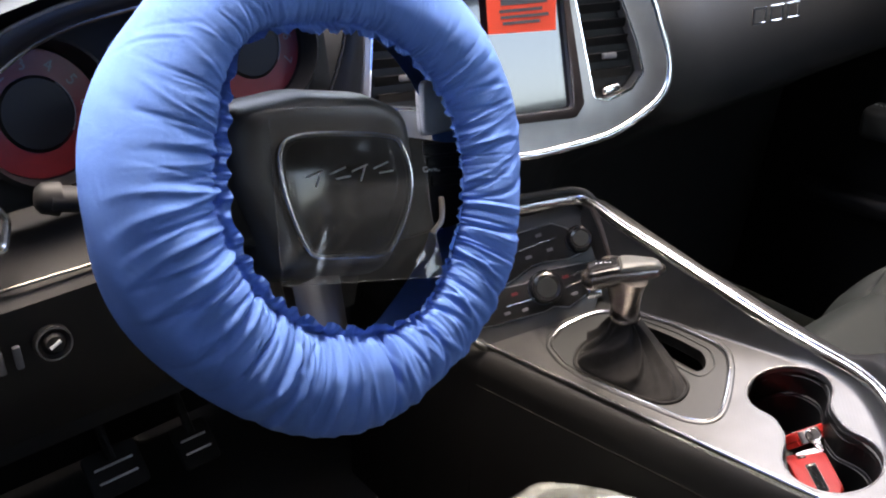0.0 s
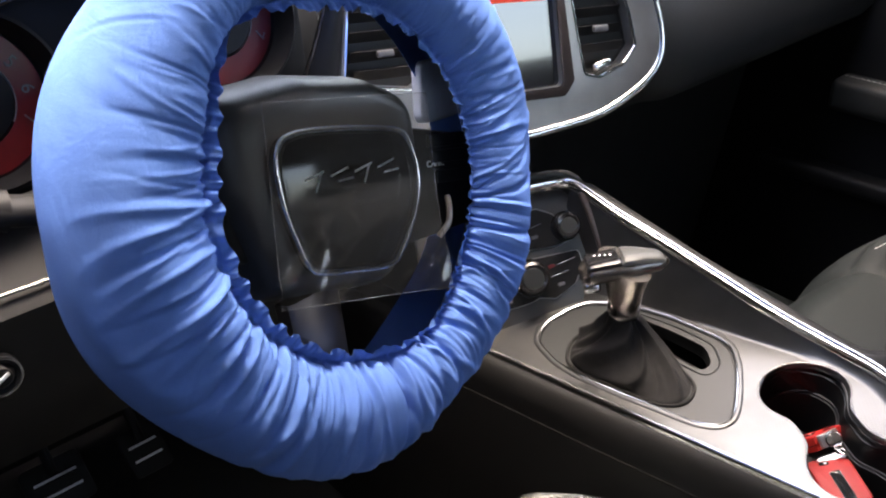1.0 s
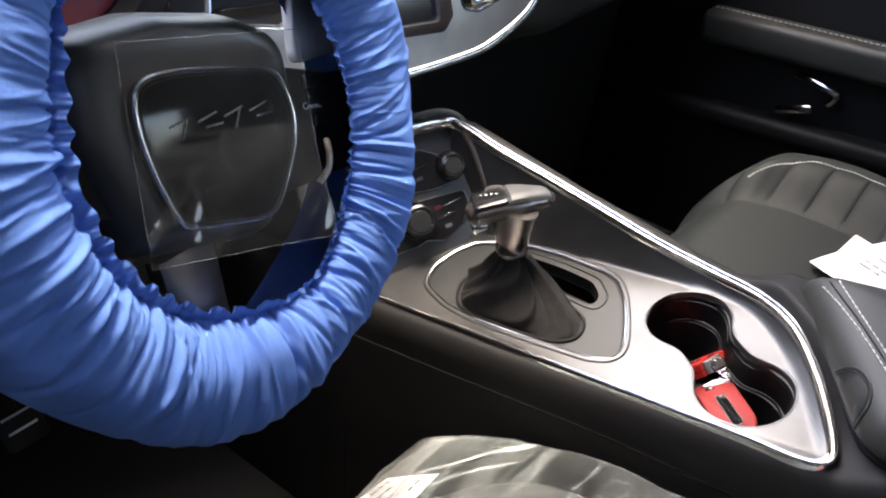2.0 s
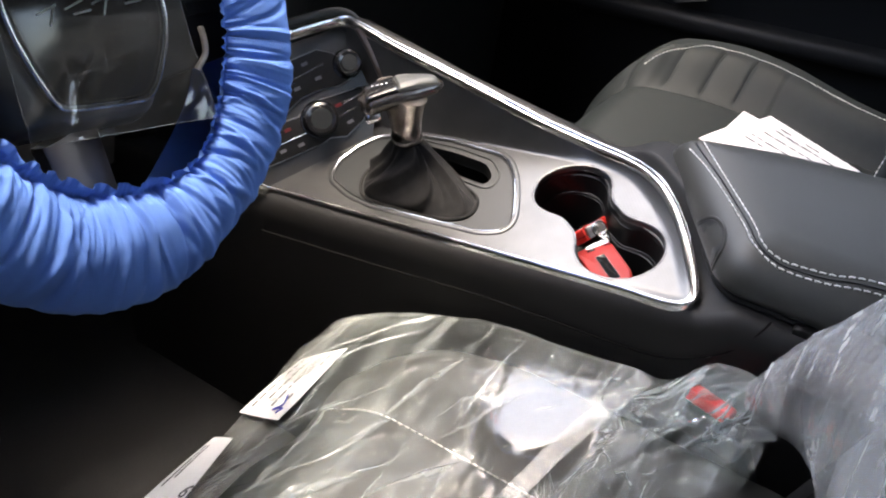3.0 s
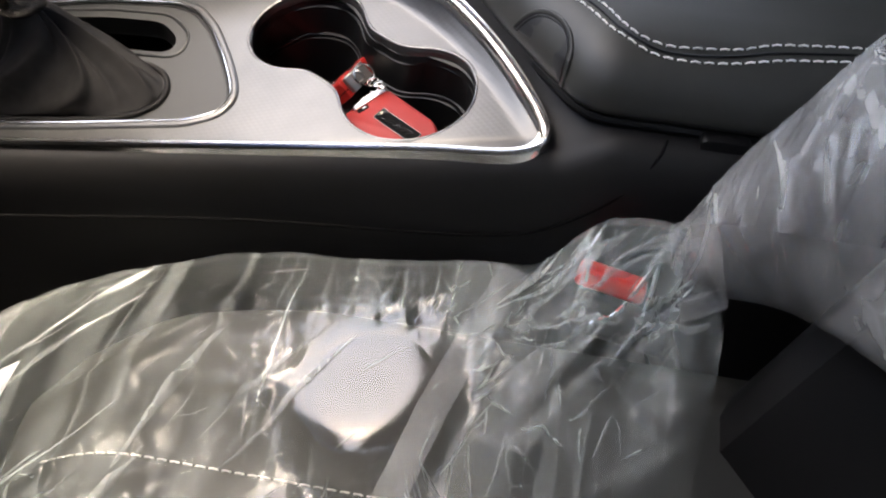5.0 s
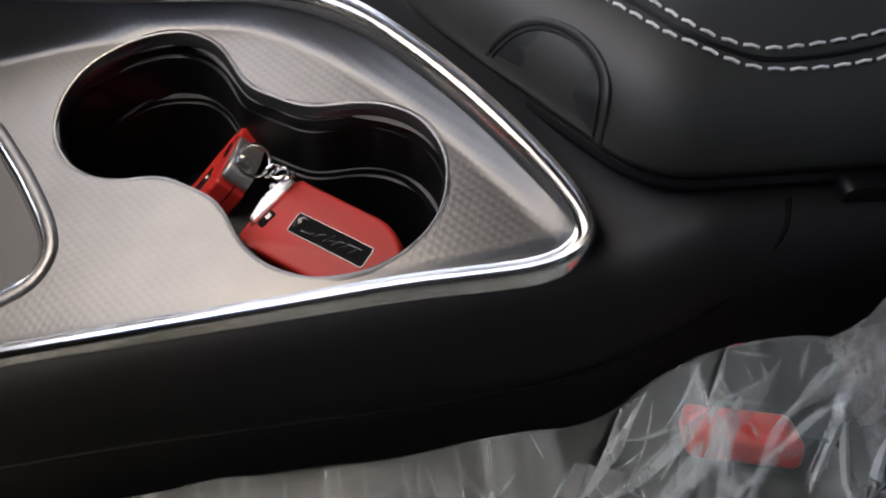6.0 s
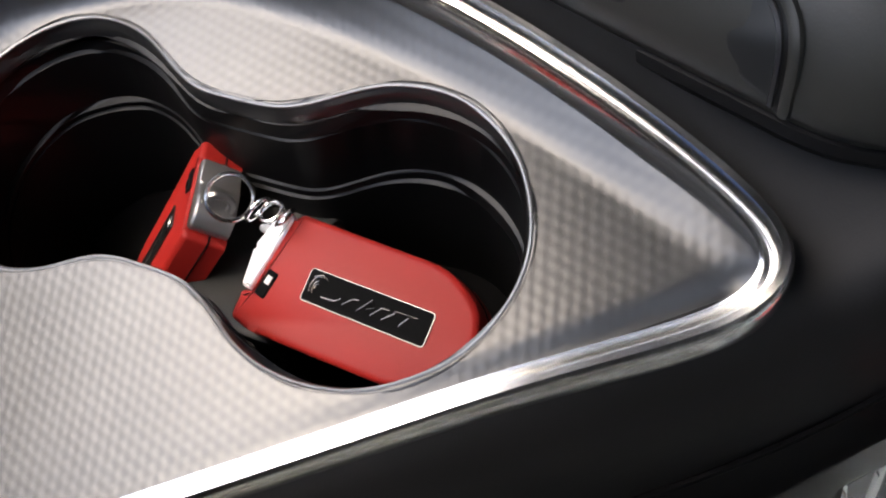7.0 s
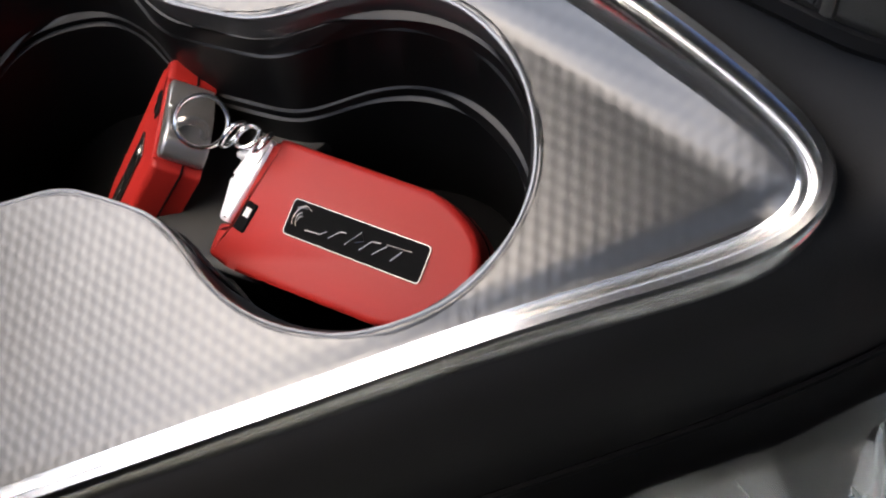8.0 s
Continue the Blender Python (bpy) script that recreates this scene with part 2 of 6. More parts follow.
def smooth_path(pts, n=12, closed=False):
    """Catmull-Rom through the points."""
    pts = [Vector(p) for p in pts]
    out = []
    m = len(pts)
    for i in range(m if closed else m - 1):
        p0 = pts[(i - 1) % m] if closed or i else pts[0] * 2 - pts[1]
        p1, p2 = pts[i], pts[(i + 1) % m]
        p3 = pts[(i + 2) % m] if closed or i + 2 < m else p2 * 2 - p1
        for k in range(n):
            t = k / n
            out.append(0.5 * (2 * p1 + (p2 - p0) * t + (2 * p0 - 5 * p1 + 4 * p2 - p3) * t**2 + (3 * p1 - p0 - 3 * p2 + p3) * t**3))
    if not closed:
        out.append(pts[-1])
    return out


def sweep(path, prof, up=(0, 0, 1), closed=False):
    """Profile (side, up) pairs carried along a path."""
    path = [Vector(p) for p in path]
    m = len(path)
    rings = []
    for i, p in enumerate(path):
        a = path[(i - 1) % m] if closed or i else p
        b = path[(i + 1) % m] if closed or i + 1 < m else p
        d = (b - a).normalized()
        s = d.cross(Vector(up)).normalized()
        u = s.cross(d)
        rings.append([p + s * x + u * y for x, y in prof])
    if closed:
        rings.append(rings[0])
    bm = loft(rings, True, not closed)
    if closed:
        bmesh.ops.remove_doubles(bm, verts=bm.verts[:], dist=1e-6)
    return bm


def disc_prof(r, n=10, ry=None):
    ry = r if ry is None else ry
    return [(r * math.cos(2 * math.pi * k / n), ry * math.sin(2 * math.pi * k / n)) for k in range(n)]


def box_bm(size, m=None, bevel=0.0, seg=2):
    bm = bmesh.new()
    bmesh.ops.create_cube(bm, size=1, matrix=Matrix.Diagonal((*size, 1)))
    if bevel:
        bmesh.ops.bevel(bm, geom=bm.edges[:], offset=bevel, segments=seg, profile=0.5, affect="EDGES")
    if m is not None:
        bm.transform(m)
    return bm


def join_bm(a, b):
    me = bpy.data.meshes.new("tmp")
    b.to_mesh(me)
    b.free()
    a.from_mesh(me)
    bpy.data.meshes.remove(me)
    return a


def prism(outline, z0, z1, m=None, bevel=0.0, seg=2):
    """2D outline extruded from z0 to z1."""
    bm = bmesh.new()
    bot = [bm.verts.new((x, y, z0)) for x, y in outline]
    f = bm.faces.new(bot)
    r = bmesh.ops.extrude_face_region(bm, geom=[f])
    for v in r["geom"]:
        if isinstance(v, bmesh.types.BMVert):
            v.co.z = z1
    if bevel:
        es = [e for e in bm.edges if abs(e.verts[0].co.z - z1) < 1e-7 and abs(e.verts[1].co.z - z1) < 1e-7]
        bmesh.ops.bevel(bm, geom=es, offset=bevel, segments=seg, profile=0.5, affect="EDGES")
    if m is not None:
        bm.transform(m)
    return bm


def round_poly(pts, rads, n=6):
    """Polygon with its corners rounded."""
    out = []
    m = len(pts)
    rads = rads if isinstance(rads, (list, tuple)) else [rads] * m
    for i in range(m):
        p = Vector(pts[i])
        a, b = (Vector(pts[i - 1]) - p), (Vector(pts[(i + 1) % m]) - p)
        r = rads[i]
        ang = a.angle(b) / 2
        d = min(r / math.tan(ang), 0.45 * a.length, 0.45 * b.length)
        p0, p1 = p + a.normalized() * d, p + b.normalized() * d
        for k in range(n + 1):
            t = k / n
            out.append(tuple((1 - t) ** 2 * p0 + 2 * t * (1 - t) * p + t**2 * p1))
    return out


def lathe(prof, m=None, n=32):
    """(r, z) pairs turned about z."""
    return_bm = grid_bm(n, len(prof), lambda i, j: (prof[j][0] * math.cos(2 * math.pi * i / n), prof[j][0] * math.sin(2 * math.pi * i / n), prof[j][1]), wrap_u=True)
    bmesh.ops.remove_doubles(return_bm, verts=return_bm.verts[:], dist=1e-6)
    if m is not None:
        return_bm.transform(m)
    return return_bm


def basis(o, x, y):
    """Matrix with origin o, x axis along x, z axis at right angles to x and y."""
    x = Vector(x).normalized()
    z = x.cross(Vector(y)).normalized()
    y = z.cross(x)
    return Matrix(((x.x, y.x, z.x, o[0]), (x.y, y.y, z.y, o[1]), (x.z, y.z, z.z, o[2]), (0, 0, 0, 1)))


def cut(bm, cutters):
    """The mesh with closed cutter meshes taken away."""
    def ob_of(b):
        me = bpy.data.meshes.new("tmp")
        b.to_mesh(me)
        b.free()
        return new("tmp", me)
    base = ob_of(bm)
    tools = [ob_of(c) for c in cutters]
    for t in tools:
        md = base.modifiers.new("cut", "BOOLEAN")
        md.operation, md.object, md.solver = "DIFFERENCE", t, "EXACT"
    dg = bpy.context.evaluated_depsgraph_get()
    me = bpy.data.meshes.new_from_object(base.evaluated_get(dg))
    out = bmesh.new()
    out.from_mesh(me)
    for o in [base, *tools]:
        d = o.data
        bpy.data.objects.remove(o)
        bpy.data.meshes.remove(d)
    bpy.data.meshes.remove(me)
    return out


def text_bm(words, size, m, depth=0.0002):
    """Letters of the built-in font as a mesh, centred, lying in the xy plane of m."""
    cu = bpy.data.curves.new("tmp", "FONT")
    cu.body, cu.size, cu.extrude, cu.align_x, cu.align_y = words, size, depth, "CENTER", "CENTER"
    ob = new("tmp", cu)
    me = bpy.data.meshes.new_from_object(ob.evaluated_get(bpy.context.evaluated_depsgraph_get()))
    bm = bmesh.new()
    bm.from_mesh(me)
    bpy.data.objects.remove(ob)
    bpy.data.curves.remove(cu)
    bpy.data.meshes.remove(me)
    bm.transform(m)
    return bm


def sstep(a, b, x):
    t = min(1, max(0, (x - a) / (b - a)))
    return t * t * (3 - 2 * t)


def even(path, step):
    """Path points at even steps."""
    out, left = [path[0]], step
    for a, b in zip(path, path[1:]):
        ln = (b - a).length
        s = left
        while s <= ln:
            out.append(a.lerp(b, s / ln))
            s += step
        left = s - ln
    return out + [path[-1]]


def soften(outline, step, rounds):
    """Closed 2D outline at even steps, its corners rounded off."""
    ring = even([Vector((x, y, 0)) for x, y in list(outline) + list(outline[:1])], step)[:-1]
    for _ in range(rounds):
        ring = [(ring[i - 1] + ring[i] * 2 + ring[(i + 1) % len(ring)]) / 4 for i in range(len(ring))]
    return [(p.x, p.y) for p in ring]


# ---- shape of the console's top ----
def z_deck(x, y):
    return 0.448 + 0.2 * (x - 0.3) - 0.2 * (y - 0.21)


DECK_N = Vector((-0.2, 0.2, 1)).normalized()


def z_far(y):
    return 0.4675 + 0.13 * max(0, y - 0.30) + 0.05 * max(0, y - 0.45)


def z_near(y):
    return 0.4535 - 0.172 * (y - 0.167)


# ---- the car's shell and the ground ----
def car_shell():
    bm = box_bm((900, 900, 0.1), pose(0, 0, -0.40))
    solo("ground", bm, ASPHALT, "grey asphalt of the lot", "ground", kind="structure", smooth=False)
    bm = box_bm((1.75, 2.6, 0.03), pose(0.4, 0.05, 0.03))
    solo("floor", bm, CARPET, "black carpet on the car floor", "car floor", kind="structure", smooth=False)
    # unseen headliner, height and reach set for shade; windscreen open ahead, passenger window beside
    bm = grid_bm(16, 16, lambda i, j: (-0.30 + 1.38 * i / 15, -1.2 + 1.68 * j / 15, 1.18 - 0.04 * ((i - 7.5) / 7.5) ** 2))
    r = bmesh.ops.extrude_face_region(bm, geom=bm.faces[:])
    bmesh.ops.translate(bm, verts=[v for v in r["geom"] if isinstance(v, bmesh.types.BMVert)], vec=(0, 0, 0.03))
    solo("ceiling", bm, LINER, "unseen black headliner placed to shade the cabin", "headliner", kind="structure")
    # unseen wall added to cut the light that comes from behind
    bm = box_bm((1.55, 0.05, 0.80), pose(0.4, -1.2, 0.45))
    solo("wall_rear", bm, PLASTIC, "unseen black wall cutting light from behind", "bulkhead", kind="structure", smooth=False)
    bm = box_bm((1.6, 0.05, 0.75), pose(0.4, 1.14, 0.40))
    solo("wall_front", bm, PLASTIC, "black firewall", "firewall", kind="structure", smooth=False)
    # unseen wall, run forward to hold back light from the rear left
    bm = box_bm((0.06, 1.22, 1.13), pose(-0.40, -0.59, 0.60), 0.01)
    solo("wall_driver_side", bm, PLASTIC, "unseen black wall blocking light from behind on the left", "side panel", kind="structure", smooth=False)
    bm = box_bm((0.05, 0.75, 1.13), pose(1.14, -0.85, 0.60), 0.01)
    solo("wall_passenger_side", bm, PLASTIC, "black rear quarter panel", "side panel", kind="structure", smooth=False)
    # unseen wall up to the roof, added to keep side light off the wheel
    bm = box_bm((0.05, 1.08, 1.12), pose(-0.42, 0.57, 0.59), 0.01)
    solo("wall_driver_blocker", bm, PLASTIC, "unseen black wall blocking light from the driver's side", "door panel", kind="structure", smooth=False)
    for x in (-0.33, 1.12):
        a = sweep([(x, 0.46, 1.15), (x, 0.78, 0.99), (x, 1.10, 0.80)], disc_prof(0.03, 8, 0.04))
        solo("windscreen_pillar", a, LINER, "black windscreen pillar", "pillar", "windscreen pillars", kind="structure")


car_shell()


# ---- centre console ----
NEAR_Y0, NEAR_Y1 = 0.148, 0.585
REAR = [(0.298, 0.148, 0.4605), (0.331, 0.166, 0.468), (0.371, 0.193, 0.473), (0.403, 0.224, 0.477), (0.426, 0.260, 0.473), (0.438, 0.308, 0.4685)]
FAR = [(0.44, 0.36, 0.4725), (0.4415, 0.42, 0.481), (0.441, 0.48, 0.491), (0.440, 0.54, 0.5005), (0.4405, 0.580, 0.5090), (0.4395, 0.597, 0.5115)]
EDGE = smooth_path(REAR + FAR, 10)


def deck_point(s, t):
    """s runs from the rear corner forwards, t from the driver's edge across."""
    k = s * (len(EDGE) - 1)
    i = min(int(k), len(EDGE) - 2)
    far = EDGE[i].lerp(EDGE[i + 1], k - i)
    run = sstep(0, 0.30, s) * 0.12 + s * 0.88
    ny = NEAR_Y0 + (0.635 - NEAR_Y0) * run
    near = Vector((0.294 + 0.004 * s, ny, z_near(ny)))
    p = near.lerp(far, t)
    width = max((far - near).length, 1e-4)
    z = z_deck(p.x, p.y)
    a = sstep(0.0, 0.010, t * width)
    z = near.z * (1 - a) + z * a
    k = sstep(0.40, 0.52, s)
    d = (1 - t) * width
    # towards the rear the far edge is a hollow sweep, further forward a wall
    hollow = max(0.0, 1 - d / (0.0125 - 0.0045 * sstep(0.20, 0.40, s))) ** 1.7
    wall = 1 - sstep(0.0, 0.0115 + 0.004 * (1 - k), d)
    b = hollow * (1 - k) + wall * k
    z = z * (1 - b) + far.z * b
    return Vector((p.x, p.y, z - 0.002))


CUP_A, CUP_B, CUP_R, CUP_N = Vector((0.337, 0.2240)), Vector((0.394, 0.3000)), 0.0362, 140


def cup_outline(r=CUP_R, neck=0.0208):
    """Outline of the double cup well in plan: two round cups, the driver's side of the neck a little fuller."""
    ax = CUP_B - CUP_A
    half = ax.length / 2
    ax.normalize()
    side = Vector((ax.y, -ax.x))
    mid = (CUP_A + CUP_B) / 2
    span = half + r

    def bow(s, c, q):
        return math.sqrt(max(0, q * q - (s - c) ** 2))

    def far(s):
        w = max(bow(s, -half, r), bow(s, half, r)) * 0.93
        return max(w, neck - 0.0008 + 0.012 * (abs(s) / half) ** 4) if abs(s) < half else w

    def near(s):
        w = max(bow(s, -half, r), bow(s, half, r), bow(s, 0.0058 - half, r + 0.0012))
        return max(w, neck + 0.0030 + 0.010 * (abs(s) / half) ** 4) if abs(s) < half else w
    ss = [-span * math.cos(math.pi * k / 80) for k in range(81)]
    pts = [mid + ax * s + side * far(s) for s in ss] + [mid + ax * s - side * near(s) for s in reversed(ss[1:-1])]
    pts = even([Vector((p.x, p.y, 0)) for p in pts + pts[:1]], 0.0022)[:-1]
    while len(pts) > CUP_N:
        k = min(range(len(pts)), key=lambda i: (pts[i] - pts[i - 1]).length)
        pts.pop(k)
    while len(pts) < CUP_N:
        k = max(range(len(pts)), key=lambda i: (pts[i] - pts[i - 1]).length)
        pts.insert(k, (pts[k] + pts[k - 1]) / 2)
    for _ in range(8):
        pts = [(pts[i - 1] + pts[i] * 2 + pts[(i + 1) % CUP_N]) / 4 for i in range(CUP_N)]
    return [(p.x, p.y) for p in pts]


def inset_out(poly, d):
    """Closed outline moved outwards by d."""
    m = len(poly)
    area = sum(poly[i - 1][0] * poly[i][1] - poly[i][0] * poly[i - 1][1] for i in range(m))
    out = []
    for i in range(m):
        a, b = poly[i - 1], poly[(i + 1) % m]
        n = Vector((b[1] - a[1], a[0] - b[0])).normalized() * (d if area > 0 else -d)
        out.append((poly[i][0] + n.x, poly[i][1] + n.y))
    return out


PLATE_PTS = [(0.3180, 0.352), (0.3235, 0.3345), (0.3335, 0.3300), (0.347, 0.3345), (0.369, 0.3460), (0.395, 0.3622), (0.4135, 0.3785), (0.4215, 0.395), (0.4295, 0.455), (0.428, 0.505), (0.414, 0.540), (0.396, 0.551), (0.370, 0.557), (0.352, 0.552), (0.340, 0.542), (0.3255, 0.508), (0.3195, 0.476), (0.3180, 0.427)]


def on_deck(x, y, h=0.0):
    return Vector((x, y, z_deck(x, y) + h))


def console():
    th = thing("center_console", (0.37, 0.1, 0.05), "black console with graphite trim panel and chrome edging", "center console")

    # outer body: driver's side, roll, top behind the trim panel, far rail and far side
    rear = [Vector((0.240, 0.128, 0.4550))] + [Vector(p) for p in REAR]
    rear = smooth_path(rear, 10)

    def behind(x, y):
        """Distance behind the rear edge of the trim panel, and its height there."""
        best = None
        for a, b in zip(rear, rear[1:]):
            d = Vector((b.x - a.x, b.y - a.y))
            k = min(1, max(0, ((x - a.x) * d.x + (y - a.y) * d.y) / d.length_squared))
            qx, qy = a.x + d.x * k, a.y + d.y * k
            dist = math.hypot(x - qx, y - qy)
            sgn = 1 if (x - qx) * d.y - (y - qy) * d.x >= 0 else -1
            if best is None or dist < best[0]:
                best = (dist, sgn * dist, a.z + (b.z - a.z) * k)
        return best[1], best[2]

    def top_z(x, y):
        d, ze = behind(x, y)
        lid = 0.4715 + 0.015 * sstep(0.30, 0.36, x)
        wd = 0.034 - 0.020 * sstep(0.30, 0.35, x)
        return ze - 0.0045 + (lid - ze + 0.0045) * sstep(0.001, wd, d)

    def edge_x(y):
        for a, b in zip(EDGE, EDGE[1:]):
            if a.y <= y <= b.y:
                return a.x + (b.x - a.x) * (y - a.y) / (b.y - a.y)
        return EDGE[-1].x

    def section(y):
        full = y < 0.1495
        zn = top_z(0.297, y) if full else z_near(y) - 0.0015
        if 0.1495 <= y < 0.19:
            zn = z_near(y) - 0.0015 + (top_z(0.297, 0.1495) - z_near(0.1495) + 0.0015) * sstep(0.175, 0.1495, y)
        bx = 0.2955
        row = [(0.262, y, 0.045), (0.268, y, 0.25), (0.2735, y, zn - 0.085), (0.2775, y, zn - 0.05)]
        for k in range(9):
            a = 0.5 * math.pi * k / 8
            row.append((bx - 0.0165 * math.cos(a) ** 1.1, y, zn - 0.030 * (1 - math.sin(a)) ** 1.15))
        ex = 0.302 if full else max(0.302, edge_x(y))
        if full:
            row += [(0.299, y, top_z(0.299, y)), (0.300, y, top_z(0.300, y)), (0.301, y, top_z(0.301, y))]
        else:
            row += [(0.2995, y, zn - 0.03), (0.2998, y, zn - 0.13), (max(0.301, ex - 0.004), y, zn - 0.13)]
        zf = z_far(y) - 0.002
        w = sstep(0.24, 0.29, y)
        for k in range(26):
            x = ex + (0.458 - ex) * k / 25
            u = (x - ex) / max(0.001, 0.458 - ex)
            far = zf - 0.001 + 0.005 * math.sin(math.pi * min(1, u * 1.2))
            row.append((x, y, top_z(x, y) * (1 - w) + far * w))
        z1 = row[-1][2]
        row += [(0.464, y, z1 - 0.003), (0.470, y, z1 - 0.012), (0.477, y, z1 - 0.06), (0.485, y, 0.25), (0.487, y, 0.045)]
        return row
    ys = [-0.75, -0.4, -0.2, 0.0, 0.04, 0.06] + [0.07 + 0.0045 * k for k in range(18)] + [0.1492, 0.1498, 0.1515] + [0.1538, 0.157, 0.160] + [0.164 + 0.006 * k for k in range(22)] + [0.30 + 0.03 * k for k in range(10)] + [0.588]
    part("body", loft([section(y) for y in ys], True, False), PLASTIC, th, "soft black plastic side", flat_angle=70)
    ahead = []
    for y in (0.5885, 0.66, 0.74, 0.84):
        row = section(0.588)[:13]
        ahead.append([(p[0], y, p[2] - 0.004 - 0.10 * (y - 0.5885)) for p in row] + [(0.34, y, row[-1][2] - 0.02 - 0.10 * (y - 0.5885)), (0.34, y, 0.045)])
    part("front_side", loft(ahead), PLASTIC, th, "soft black side running under the dash", flat_angle=70)
    # parting line of the lower side panel
    line = smooth_path([(0.2680, 0.58, 0.350), (0.2715, 0.43, 0.373), (0.2735, 0.31, 0.393), (0.2750, 0.20, 0.404), (0.2762, 0.155, 0.412), (0.2775, 0.128, 0.427), (0.2795, 0.106, 0.447), (0.285, 0.094, 0.466), (0.294, 0.090, 0.4725)], 8)
    part("parting_line", sweep([p + Vector((0.0006, 0, -0.0004)) for p in line], disc_prof(0.0009, 6)), BADGE, th, "dark panel joint")

    # trim panel with the cup well and the shifter opening cut out
    ns, nt = 110, 50
    g = grid_bm(ns, nt, lambda i, j: deck_point(0.004 + 0.996 * i / (ns - 1), 1 - (1 - j / (nt - 1)) ** 1.7))
    r = bmesh.ops.extrude_face_region(g, geom=g.faces[:])
    bmesh.ops.translate(g, verts=[v for v in r["geom"] if isinstance(v, bmesh.types.BMVert)], vec=(0, 0, -0.004))
    bmesh.ops.recalc_face_normals(g, faces=g.faces[:])
    plate_o = soften(round_poly(PLATE_PTS, 0.004, 3), 0.0025, 4)
    bm = cut(g, [prism(cup_outline(CUP_R + 0.0012, 0.0220), 0.40, 0.52), prism(plate_o, 0.33, 0.52)])
    panel = part("trim_panel", bm, TRIM, th, "graphite panel with fine hexagonal texture", flat_angle=50)

    # rolled lip round the cup well, turned down into the well
    lip = []
    for grow, h in ((0.0020, -0.0026), (0.0014, -0.0020), (0.0008, -0.0020), (0.0003, -0.0025), (0.0, -0.0034), (-0.0003, -0.0048), (-0.0004, -0.0062), (-0.0005, -0.0078), (0.0010, -0.0082)):
        lip.append([on_deck(x, y, h) for x, y in cup_outline(CUP_R + grow, 0.0208 + grow)])
    part("cup_lip", loft(lip, True, False), TRIM, panel, flat_angle=80)
    # thin lighter strip carries the highlight along the lip
    part("lip_edge", sweep([on_deck(x, y, -0.0024) for x, y in cup_outline(CUP_R + 0.0004, 0.0212)], disc_prof(0.0006, 8), DECK_N, True), LIP, panel, "pale strip painting the highlight of the lip")

    # bright edging
    near = [(0.2925 + 0.005 * (1 - k / 10), NEAR_Y1 - (NEAR_Y1 - NEAR_Y0 - 0.016) * k / 10) for k in range(11)]
    near = [(x, y, z_near(y) + 0.001) for x, y in near]
    front = [(0.270, 0.640, 0.425), (0.281, 0.612, 0.400), (0.290, 0.597, 0.388)]
    loop = front + near[:-1] + [(0.2912, 0.168, 0.4535), (0.2925, 0.1545, 0.4580), (0.3010, 0.1495, 0.4625)] + [Vector(p) + Vector((0, 0, 0.0025)) for p in REAR[1:]] + [Vector(p) + Vector((0, 0, 0.002)) for p in FAR]
    loop += [(0.4335, 0.606, 0.5125), (0.41, 0.618, 0.511), (0.37, 0.637, 0.507), (0.33, 0.655, 0.502)]
    path = even(smooth_path(loop, 8), 0.0022)
    for _ in range(12):
        path = [path[0]] + [(a + b * 2 + c) / 4 for a, b, c in zip(path, path[1:], path[2:])] + [path[-1]]
    prof = [(-0.0054, -0.0065), (-0.0053, -0.0008), (-0.0047, 0.0004), (-0.0038, 0.0005), (-0.0031, -0.0010), (-0.0016, -0.0011), (-0.0008, 0.0010), (0.0004, 0.0022), (0.0020, 0.0023), (0.0030, 0.0012), (0.0034, -0.0006), (0.0035, -0.008), (-0.004, -0.008)]
    part("chrome_edging", sweep(path, [(x * (0.95 if x > 0 else 0.72) + 0.0008, y) for x, y in prof]), CHROME, th, "polished chrome edging", flat_angle=35)

    # shifter plate
    pl = bmesh.new()
    vs = [pl.verts.new(on_deck(x, y, -0.003)) for x, y in plate_o]
    f = pl.faces.new(vs)
    r = bmesh.ops.extrude_face_region(pl, geom=[f])
    bmesh.ops.translate(pl, verts=[v for v in r["geom"] if isinstance(v, bmesh.types.BMVert)], vec=(0, 0, -0.012))
    slot = round_poly([(0.376, 0.382), (0.390, 0.383), (0.406, 0.400), (0.413, 0.44), (0.417, 0.49), (0.400, 0.50), (0.384, 0.43)], 0.008, 4)
    slot = soften(slot, 0.0025, 8)
    pl = cut(pl, [prism(slot, 0.30, 0.50)])
    plate = part("shifter_plate", pl, PLATE, th, "dark satin plate round the gear lever", flat_angle=30)
    sl = loft([[on_deck(x, y, -0.003) for x, y in slot], [on_deck(x, y, -0.0135) for x, y in slot]], True, False)
    part("slot_well", join_bm(sl, loft([[on_deck(x, y, -0.03) for x, y in slot], [on_deck(x, y, -0.028) for x, y in slot]])), WELL, plate, "black lever slot")
    big = round_poly([(0.371, 0.374), (0.393, 0.376), (0.412, 0.396), (0.420, 0.44), (0.423, 0.495), (0.400, 0.507), (0.380, 0.43)], 0.010, 4)
    big = soften(big, 0.0025, 8)
    part("slot_rim", sweep([on_deck(x, y, -0.0028) for x, y in big], disc_prof(0.0011, 8), DECK_N, True), PLATE, plate, "raised rim round the lever slot")
    fat = soften(inset_out(plate_o, 0.0022), 0.0025, 2)
    part("panel_lip", sweep([on_deck(x, y, -0.0022) for x, y in fat], disc_prof(0.0030, 12, 0.0019), DECK_N, True), TRIM, plate, "rolled lip of the graphite panel")
